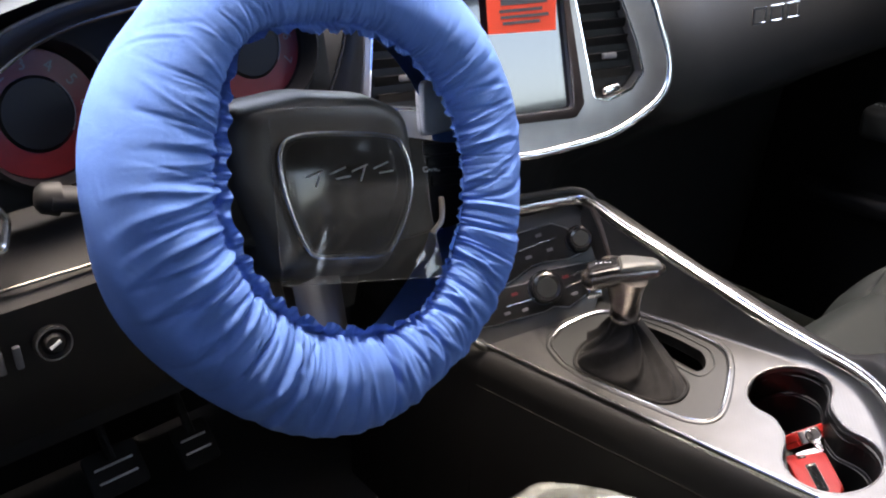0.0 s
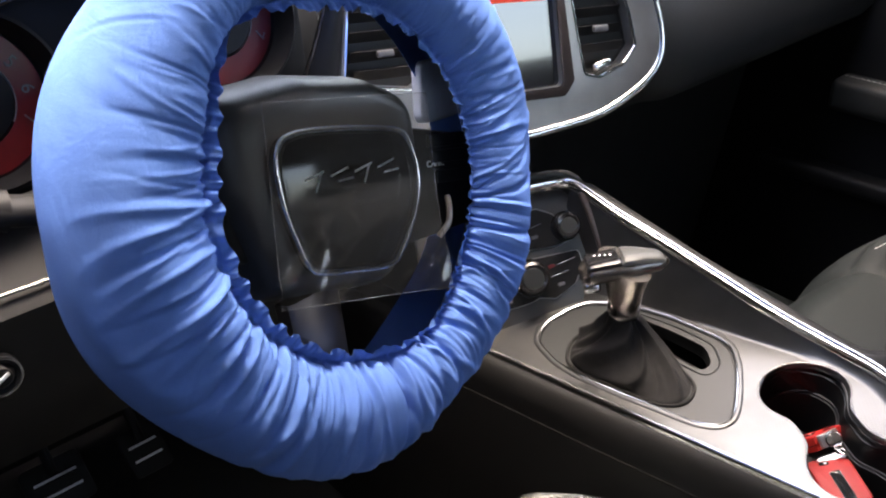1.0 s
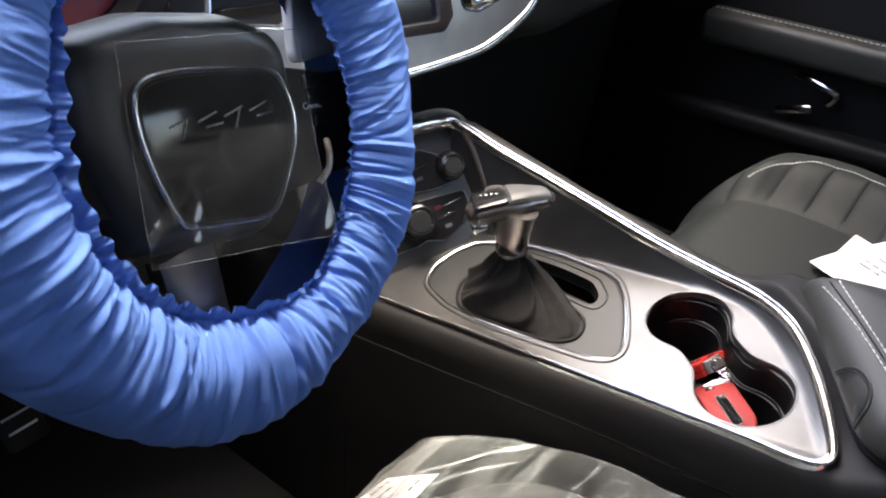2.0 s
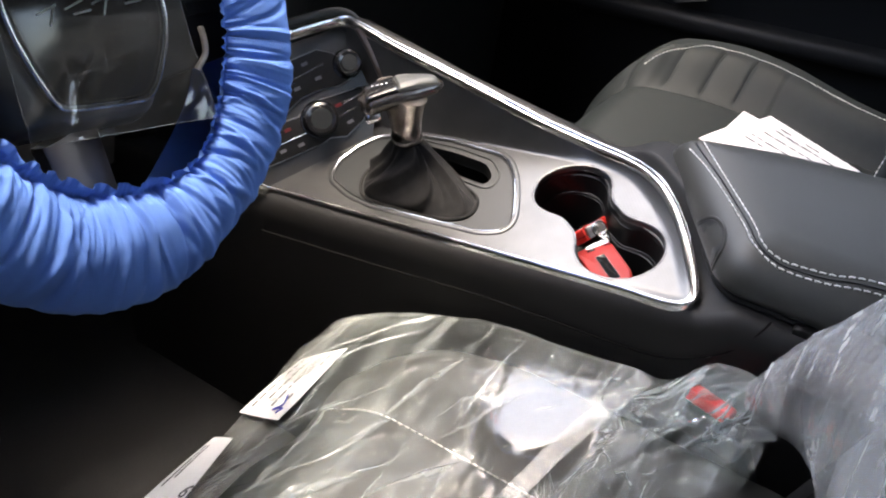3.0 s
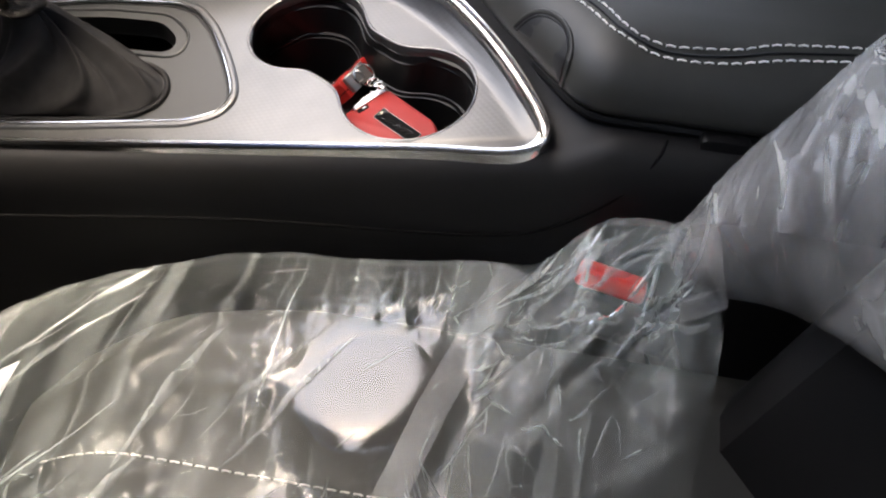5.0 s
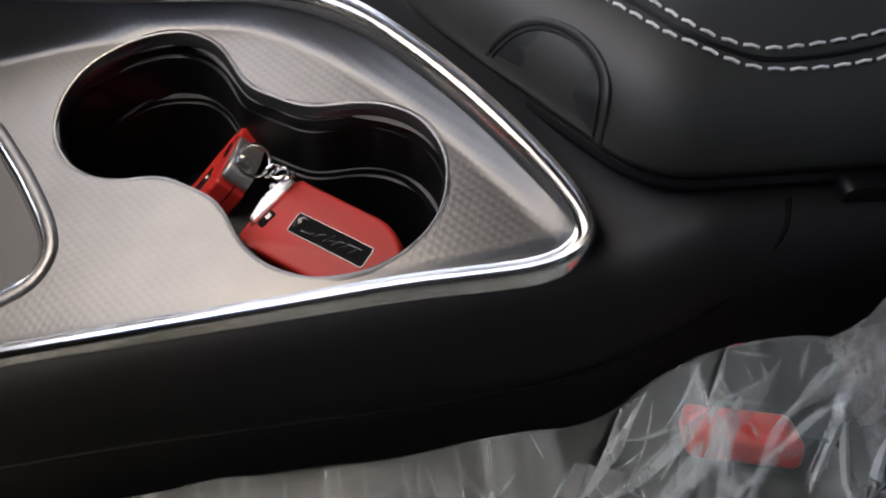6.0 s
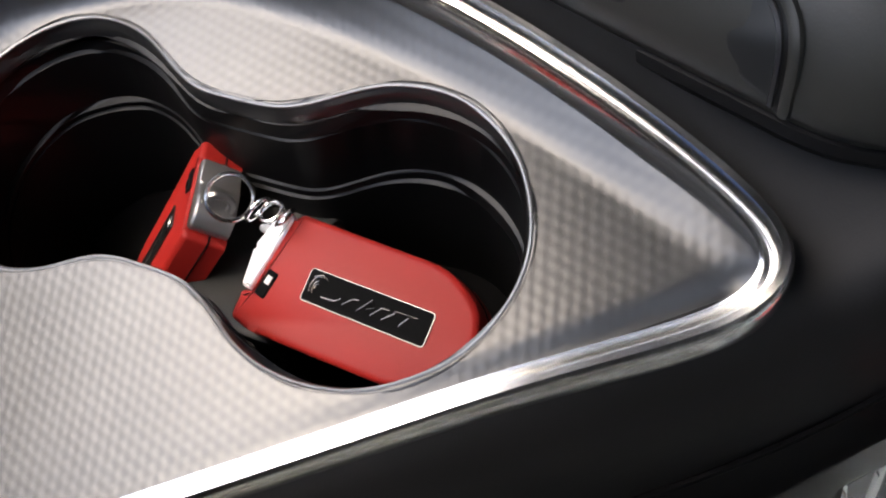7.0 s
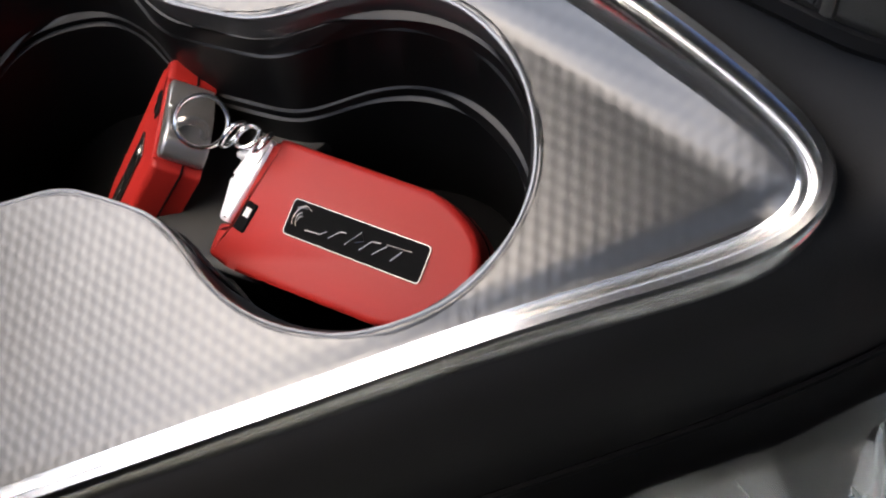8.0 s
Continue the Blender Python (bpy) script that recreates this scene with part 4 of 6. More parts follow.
def seat_film():
    th = thing("seat_cover_film", (0.03, 0.2, 0.36), "crumpled clear plastic film covering the driver seat", "plastic cover")
    edge = smooth_path([(0.255, 0.480, 0.283), (0.238, 0.440, 0.335), (0.255, 0.40, 0.352), (0.268, 0.34, 0.370), (0.271, 0.29, 0.384), (0.270, 0.22, 0.396), (0.271, 0.18, 0.403), (0.2745, 0.142, 0.406), (0.271, 0.125, 0.430), (0.269, 0.11, 0.446), (0.266, 0.085, 0.4535), (0.258, 0.070, 0.450), (0.25, 0.05, 0.43)], 12)

    def edge_at(y):
        for a, b in zip(edge, edge[1:]):
            if b.y <= y <= a.y:
                k = (y - a.y) / (b.y - a.y)
                return a.x + (b.x - a.x) * k, a.z + (b.z - a.z) * k
        e = edge[0] if y > edge[0].y else edge[-1]
        return e.x, e.z
    nu, nv = 210, 200

    def f(i, j):
        u, v = i / (nu - 1), j / (nv - 1)
        y0 = 0.062 + 0.004 * math.sin(u * 19) + 0.006 * sstep(0.75, 0.3, u)
        y = y0 + (0.470 - y0) * v
        ex, ez = edge_at(y)
        x = -0.215 + (ex + 0.215) * u
        z = seat_top(x, y) + 0.006 + 0.014 * sstep(0.30, 0.42, y) + 0.016 * sstep(0.40, 0.455, y)
        k = sstep(0.62, 0.985, u)
        z = z * (1 - k) + (ez - 0.001) * k
        z -= 0.010 * sstep(0.985, 1.0, u)
        # bag over the buckle, then two smooth pillows tilted to catch the sky's glare
        z += 0.010 * math.exp(-((x - 0.225) / 0.03) ** 2 - ((y - 0.12) / 0.03) ** 2)
        k = math.exp(-((x - 0.176) ** 2 + (y - 0.212) ** 2) ** 4 / 0.041**8)
        z = z * (1 - k) + (0.3985 - 0.15 * (y - 0.212) + 0.02 * (x - 0.176)) * k
        k = 0.8 * math.exp(-((x - 0.178) / 0.05) ** 4 - ((y - 0.115) / 0.045) ** 4)
        z = z * (1 - k) + (0.4050 - 0.15 * (y - 0.212) + 0.02 * (x - 0.176)) * k
        q = (x, y)
        damp = 1 - math.exp(-((x - 0.176) / 0.056) ** 6 - ((y - 0.212) / 0.056) ** 6)
        damp *= 1 - sstep(0.88, 0.97, u)
        near = 0.35 + 1.5 * sstep(0.11, 0.18, x) * sstep(0.36, 0.26, y)
        z += damp * (crumple(q, 4, 6, 0.5, 1.2, 0.0040) + near * crumple(q, 8, 5, 1.6, 2.6, 0.0028) + near * 0.8 * crumple((x * 2.3, y * 2.3), 15, 7, 0.0, 3.1, 0.0032))
        z += damp * 0.0016 * noise.noise(Vector((x * 14, y * 14, 1))) - 0.003
        knot = math.exp(-((x - 0.225) / 0.045) ** 2 - ((y - 0.145) / 0.06) ** 2) * (1 - sstep(0.90, 0.98, u))
        z += damp * knot * (crumple((x * 3.4, y * 3.4), 31, 6, 0.2, 1.5, 0.0042) + crumple((x * 2.6, y * 2.6), 37, 4, 1.6, 3.0, 0.0034))
        if v > 0.985:
            z -= 0.006
        return (x + 0.003 * noise.noise(Vector((y * 30, z * 30, 2))) * u, y, z)
    hem = [Vector(f(i, nv - 2)) for i in range(0, nu, 3)]
    part("film_hem", sweep(hem, disc_prof(0.0009, 6)), FILM_STRAP, th, "welded edge of the film")
    nf = 22

    def fold_over(i, j):
        x, y, z = f(i * 2, nv - nf + j)
        return (x, y + 0.004 * j / nf, z + 0.0012 + 0.0015 * math.sin(i * 0.5) * math.sin(math.pi * j / nf))
    part("front_fold", grid_bm(nu // 2, nf, fold_over), FILM_FOLD, th, "doubled film folded over the seat front", flat_angle=180, side=(0, 0, 1))
    part("cushion_film", grid_bm(nu, nv, f), FILM, th, "crumpled clear film over the cushion", flat_angle=180, side=(0, 0, 1))

    # sharp pleats and short whitened creases standing on the film
    rr = random.Random(12)
    verts, faces = [], []

    def pleat(x, y, ang, length, width, bend, tall):
        base = len(verts)
        for k in range(15):
            q = k / 14
            w = width * math.sin(math.pi * q) ** 0.6 * (0.7 + 0.3 * math.sin(9 * q + x * 90))
            a = radians(ang + bend * (q - 0.5))
            px, py = x + math.cos(a) * length * (q - 0.5), y + math.sin(a) * length * (q - 0.5)
            for side in (-0.5, 0, 0.5):
                gx, gy = px - math.sin(a) * w * side, py + math.cos(a) * w * side
                gy = min(max(gy, 0.072), 0.462)
                ex = edge_at(gy)[0]
                p = f((nu - 1) * min(0.985, (gx + 0.215) / (ex + 0.215)), (nv - 1) * (gy - 0.066) / 0.404)
                verts.append((p[0], p[1], p[2] + 0.0006 + (tall * w if side == 0 else 0)))
        for k in range(14):
            for j in range(2):
                b = base + 3 * k + j
                faces.append((b, b + 1, b + 4, b + 3))
    for _ in range(19):
        pleat(rr.uniform(0.0, 0.24), rr.uniform(0.24, 0.45), rr.gauss(-36, 7), rr.uniform(0.05, 0.14), rr.uniform(0.0025, 0.008), rr.uniform(-14, 14), 0.25)
    for _ in range(56):
        pleat(rr.uniform(-0.02, 0.25), rr.uniform(0.20, 0.44), rr.choice((-30, -36, -40, -60, -75, 15)) + rr.gauss(0, 7), rr.uniform(0.010, 0.036), rr.uniform(0.0006, 0.0013), rr.uniform(-12, 12), 0.5)
    for _ in range(75):
        pleat(rr.uniform(0.15, 0.262), rr.uniform(0.085, 0.185), rr.choice((-40, -45, -20, 60, 5)) + rr.gauss(0, 10), rr.uniform(0.006, 0.026), rr.uniform(0.0006, 0.0018), rr.uniform(-12, 12), 0.5)
    for _ in range(22):
        pleat(rr.uniform(0.19, 0.258), rr.uniform(0.085, 0.165), rr.gauss(-48, 22), rr.uniform(0.02, 0.06), rr.uniform(0.003, 0.008), rr.uniform(-14, 14), 0.45)
    for _ in range(34):
        a = rr.uniform(0, 2 * math.pi)
        pleat(0.176 + 0.052 * math.cos(a), 0.212 + 0.052 * math.sin(a), math.degrees(a) + rr.gauss(0, 25), rr.uniform(0.008, 0.024), rr.uniform(0.0006, 0.0014), rr.uniform(-30, 30), 0.5)
    bm = bmesh.new()
    vs = [bm.verts.new(p) for p in verts]
    for q in faces:
        bm.faces.new([vs[k] for k in q])
    part("film_pleats", bm, FILM_CREASE, th, "whitened pleats and creases of the film", flat_angle=20, side=(0, 0, 1))

    # film over the backrest bolster
    right = smooth_path([(0.262, 0.074, 0.449), (0.266, 0.060, 0.490), (0.264, 0.046, 0.518), (0.272, 0.022, 0.555), (0.270, -0.01, 0.60), (0.262, -0.05, 0.70), (0.25, -0.10, 0.80), (0.23, -0.14, 0.92)], 10)
    left = smooth_path([(0.236, 0.066, 0.428), (0.205, 0.044, 0.458), (0.180, 0.030, 0.474), (0.150, 0.020, 0.490), (0.095, 0.012, 0.525), (0.0, 0.0, 0.60), (-0.09, -0.05, 0.72), (-0.14, -0.10, 0.82)], 10)
    n = len(right)
    m = 120

    def g(i, j):
        s = (i / 3) / (n - 1)
        k = min(int(i / 3), n - 2)
        w = i / 3 - k
        a, b, t = right[k].lerp(right[k + 1], w), left[k].lerp(left[k + 1], w), j / (m - 1)
        p = a.lerp(b, t)
        p += Vector((-0.3, 0.55, 0.25)) * (0.024 + 0.05 * s) * math.sin(math.pi * t) ** 0.8
        q = (t * 0.2, s * 0.6)
        h = crumple(q, 21, 5, 0.9, 2.0, 0.0030) + 0.5 * crumple(q, 27, 4, 0.2, 1.2, 0.0036) + 0.006 * noise.noise(p * 12)
        return p + Vector((-0.2, 0.7, 0.4)) * h * math.sin(math.pi * t) ** 0.5
    bm = grid_bm(3 * (n - 1) + 1, m, g)
    back = grid_bm(n, 6, lambda i, j: right[i] + Vector((0.004, -0.02 * j, -0.0002 * j)) * (1 if j else 0))
    part("backrest_film", join_bm(bm, back), FILM_MILKY, th, "milky film over the backrest bolster", flat_angle=180, side=(-0.2, 0.7, 0.4))
    # gathered neck between both pieces
    neck = smooth_path([(0.262, 0.075, 0.452), (0.250, 0.071, 0.447), (0.236, 0.068, 0.438), (0.224, 0.064, 0.428)], 10)
    rows = []
    for k in range(9):
        s = k / 8 - 0.5
        rows.append([p + Vector((0.004 * s + 0.0015 * math.sin(3.1 * i + 2 * s), -0.020 * s, 0.010 * s + 0.002 * math.sin(2.3 * i) * (1 - abs(s)))) for i, p in enumerate(neck)])
    part("gathered_neck", loft(rows, False, False), FILM_MILKY, th, "gathered film at the seat hinge", flat_angle=180, side=(0, 0.5, 0.8))
    # translucent strap across the cushion
    a = smooth_path([(0.236, 0.154, 0.424), (0.226, 0.158, 0.420), (0.212, 0.163, 0.417), (0.191, 0.171, 0.411), (0.166, 0.180, 0.403), (0.146, 0.186, 0.396), (0.120, 0.193, 0.388), (0.09, 0.199, 0.383)], 6)
    bm = grid_bm(len(a), 4, lambda i, j: a[i] + Vector((0.0015 * (j - 1.5), 0.0047 * (j - 1.5), 0.002 + 0.0006 * math.sin(i * 1.3))))
    part("strap", bm, FILM_STRAP, th, "translucent strap of the cover", side=(0, 0, 1))


driver_seat()
seat_film()


def seat_label(name, corners, bars, label):
    """Printed paper label with corner points in order."""
    c = [Vector(p) for p in corners]
    th = thing(name, sum(c, Vector()) / 4, label, "label", "labels on the seat cover")

    def at(u, v, h):
        p = c[0].lerp(c[1], u).lerp(c[3].lerp(c[2], u), v)
        nrm = (c[1] - c[0]).cross(c[3] - c[0]).normalized()
        nrm = nrm if nrm.z > 0 else -nrm
        return p + nrm * (h + 0.0015 * math.sin(3 * u + 2 * v))
    part("sheet", grid_bm(10, 6, lambda i, j: at(i / 9, j / 5, 0.006)), PAPER, th)
    for k, (u0, v0, u1, v1) in enumerate(bars):
        part("print_bar", grid_bm(4, 3, lambda i, j: at(u0 + (u1 - u0) * i / 3, v0 + (v1 - v0) * j / 2, 0.0064)), INK, th, smooth=False)


rnd = random.Random(3)
bars = []
for row in range(4):
    u = 0.08
    while u < 0.85:
        w = rnd.uniform(0.03, 0.12)
        if rnd.random() < 0.75:
            bars.append((u, 0.14 + 0.2 * row, min(0.92, u + w), 0.14 + 0.2 * row + 0.045))
        u += w + 0.03
bars += [(0.10 + 0.014 * k, 0.50, 0.10 + 0.014 * k + 0.007, 0.70) for k in range(0, 22, 2)]
seat_label("seat_label", [(0.186, 0.455, 0.300), (0.108, 0.462, 0.293), (0.095, 0.400, 0.339), (0.190, 0.401, 0.341)], bars, "white printed label stuck on the film at the seat front")
seat_label("seat_label", [(0.074, 0.458, 0.296), (-0.04, 0.458, 0.296), (-0.05, 0.398, 0.341), (0.068, 0.425, 0.322)], [(0.10, 0.12, 0.55, 0.18), (0.10, 0.24, 0.45, 0.30)], "white paper label with large figures on the film")
lab = bpy.data.objects["seat_label.001"]
lm = basis((0.000, 0.405, 0.3510), (0.35, 0.80, -0.50), (-0.93, 0.28, -0.25))
if lm.to_3x3().col[2].z < 0:
    lm = lm @ Matrix.Diagonal((-1, 1, -1, 1))
part("figures", text_bm("19", 0.020, lm), INK, lab, "dark figures 19", smooth=False)
pen = bpy.data.objects["seat_label"]
part("pen_stroke", sweep(smooth_path([(0.118, 0.412, 0.3465), (0.106, 0.406, 0.3500), (0.099, 0.412, 0.3460), (0.101, 0.402, 0.3530), (0.094, 0.404, 0.3520)], 6), disc_prof(0.0007, 5)), PEN, pen, "blue pen stroke")


def buckle():
    th = thing("seat_belt_buckle", (0.25, 0.10, 0.40), "black seat belt buckle with red button", "seat belt buckle")
    m = basis((0.2475, 0.103, 0.4110), (0.2, 1, 0.05), (-1, 0.2, 0.5))
    part("body", box_bm((0.050, 0.026, 0.024), m @ pose(-0.008, 0, -0.012), 0.005, 3), PLASTIC, th)
    part("red_button", box_bm((0.035, 0.019, 0.010), m @ pose(0.003, 0.001, 0.004), 0.003, 3), BUCKLE, th, "bright red release button")
    part("stalk", sweep(smooth_path([(0.25, 0.08, 0.39), (0.252, 0.06, 0.33), (0.255, 0.05, 0.2)], 4), disc_prof(0.009, 8)), PLASTIC, th)


buckle()


WIDTH_V = np.linspace(0, 1, 21)
WIDTH_W = np.interp(WIDTH_V, [0, 0.2, 0.4, 0.55, 0.66, 0.76, 0.86, 0.94, 1.0], [0.55, 0.58, 0.72, 0.92, 1.0, 1.0, 0.91, 0.74, 0.48])
WIDTH_W = np.convolve(np.pad(WIDTH_W, 1, mode="edge"), [0.25, 0.5, 0.25], "valid")


def passenger_seat():
    th = thing("car_seat", (0.72, 0.15, 0.06), "black leather passenger seat with white stitching", "car seat", "front seats")
    nu, nv = 90, 200

    def f(i, j, lift=0.0):
        u, v = 2 * i / (nu - 1) - 1, j / (nv - 1)
        return at(u, v, lift)

    def at(u, v, lift=0.0):
        fr = max(0, (v - 0.50) / 0.50)
        w = 0.262 * float(np.interp(v, WIDTH_V, WIDTH_W)) if u > 0 else 0.262 * (1 - 0.5 * fr**4)
        x = 0.715 + u * w
        y = -0.08 + 0.560 * v - 0.03 * abs(u) ** 2.5 * fr
        z = 0.332 + 0.036 * sstep(0.46, 0.74, abs(u))
        z -= 0.11 * max(0, (abs(u) - 0.86) / 0.14) ** 1.7 + 0.075 * max(0, (v - 0.86) / 0.14) ** 1.8
        z -= 0.005 * math.exp(-((abs(u) - 0.47) / 0.012) ** 2)
        if abs(u) > 0.47:
            g = abs((v * 11.5) % 1 - 0.5)
            z -= 0.0030 * max(0, 1 - g * 14) * sstep(0.47, 0.52, abs(u)) * sstep(0.80, 0.74, abs(u)) * sstep(0.53, 0.56, v)
            z += 0.0009 * math.cos(2 * math.pi * ((v * 11.5) % 1 - 0.5) + math.pi) * sstep(0.47, 0.55, abs(u)) * sstep(0.80, 0.72, abs(u)) * sstep(0.53, 0.56, v)
        return Vector((x, y, z + lift))
    g = grid_bm(nu, nv, f)
    r = bmesh.ops.extrude_face_region(g, geom=g.faces[:])
    for v in r["geom"]:
        if isinstance(v, bmesh.types.BMVert):
            v.co.z = 0.14
    cush = part("cushion", g, SEAT, th, "black leather cushion with pleated bolster")
    for u in (0.775,):
        stitch_row([at(u - 0.16 * max(0, (k / 80 - 0.86) / 0.14), 0.1 + 0.80 * k / 80, 0.0008) for k in range(81)], "stitching", cush, 0, 0.0036, 0.0018)
    rings = []
    for k in range(52):
        t = k / 51
        w = 0.225 - 0.05 * t**2
        ring = []
        for i in range(40):
            a = 2 * math.pi * i / 40
            ca, sa = math.cos(a), math.sin(a)
            x = 0.745 + w * math.copysign(abs(ca) ** 0.55, ca)
            y = -0.02 - 0.17 * t + 0.05 * math.copysign(abs(sa) ** 0.6, sa)
            if sa > 0.05:
                y += (0.085 + 0.018 * math.exp(-((0.60 * t - 0.17) / 0.04) ** 2)) * sstep(0.45, 0.85, abs(x - 0.745) / w)
            ring.append((x, y, 0.35 + 0.60 * t))
        rings.append(ring)
    back = part("backrest", loft(rings), SEAT, th, "black leather backrest with side bolsters")
    row = smooth_path([(0.5205, 0.083, 0.415), (0.5205, 0.080, 0.450), (0.5208, 0.075, 0.476), (0.5215, 0.070, 0.508), (0.5225, 0.060, 0.534), (0.5235, 0.042, 0.562), (0.526, 0.012, 0.596), (0.530, -0.03, 0.64)], 8)
    stitch_row(row, "stitching", back, 0, 0.0036, 0.0018)


passenger_seat()


def sheet(corners, lift, rows, seed):
    c = [Vector((x, y, 0.340 + lift)) for x, y in corners]
    th = thing("paper_sheet", c[0], "white printed sheet lying on the passenger seat", "paper", "papers on the seat")

    def at(u, v, h=0.0):
        p = c[0].lerp(c[1], u).lerp(c[3].lerp(c[2], u), v)
        return p + Vector((0, 0, h + 0.004 * math.sin(3 * u + seed) * v + 0.003 * math.sin(4 * v + seed)))
    part("page", grid_bm(14, 14, lambda i, j: at(i / 13, j / 13)), PAPER, th)
    rr = random.Random(seed)
    for v in rows:
        u0 = rr.uniform(0.08, 0.3)
        while u0 < 0.8:
            u1 = u0 + rr.uniform(0.04, 0.16)
            part("print_bar", grid_bm(4, 2, lambda i, j: at(u0 + (u1 - u0) * i / 3, v + 0.022 * j, 0.0016)), INK, th, smooth=False)
            u0 = u1 + rr.choice((0.025, 0.03, 0.16))


sheet([(0.719, 0.270), (0.816, 0.262), (0.785, 0.120), (0.690, 0.140)], 0.0, (0.15, 0.22, 0.30, 0.42), 2)
sheet([(0.828, 0.230), (0.765, 0.103), (0.66, 0.160), (0.722, 0.285)], 0.004, (0.12, 0.2, 0.34, 0.5, 0.6), 5)


# ---- passenger door ----
def passenger_door():
    th = thing("door_panel", (1.12, 0.3, 0.1), "black passenger door panel with chrome handle", "car door")
    # top raised above the sill height to cut light from the passenger window
    bm = box_bm((0.05, 1.5, 0.88), pose(1.135, 0.25, 0.49), 0.01, 2)
    part("panel", bm, PLASTIC, th)
    rest = part("armrest", box_bm((0.10, 0.56, 0.05), pose(1.12, 0.33, 0.452, -2, 0, 0), 0.012, 4), LEATHER, th, "padded door armrest")
    stitch_row([Vector((1.075, 0.06 + 0.54 * k / 40, 0.484 - 0.035 * (0.06 + 0.54 * k / 40 - 0.33))) for k in range(41)], "stitching", rest, 0, 0.005, 0.003)
    part("handle", sweep(smooth_path([(1.095, 0.456, 0.404), (1.085, 0.42, 0.402), (1.085, 0.392, 0.394), (1.09, 0.40, 0.375)], 5), disc_prof(0.0062, 10)), BRIGHT, th, "chrome door handle")
    part("handle_plate", box_bm((0.014, 0.055, 0.014), pose(1.090, 0.445, 0.353, -18, 0, 0), 0.004, 3), BRIGHT, th, "chrome plate below the handle")
    part("pocket", box_bm((0.05, 0.60, 0.03), pose(1.10, 0.40, 0.315, -3, 0, 0), 0.01, 3), PLASTIC, th, "door pocket ledge")


passenger_door()


# ---- steering wheel ----
W0 = Matrix(((0.9908, -0.0435, 0.128, 0.0538), (0.1352, 0.319, -0.938, 0.4647), (0.0, 0.9467, 0.322, 0.6938), (0, 0, 0, 1)))
W = W0 @ pose(0, 0, 0, 0, 0, -18)


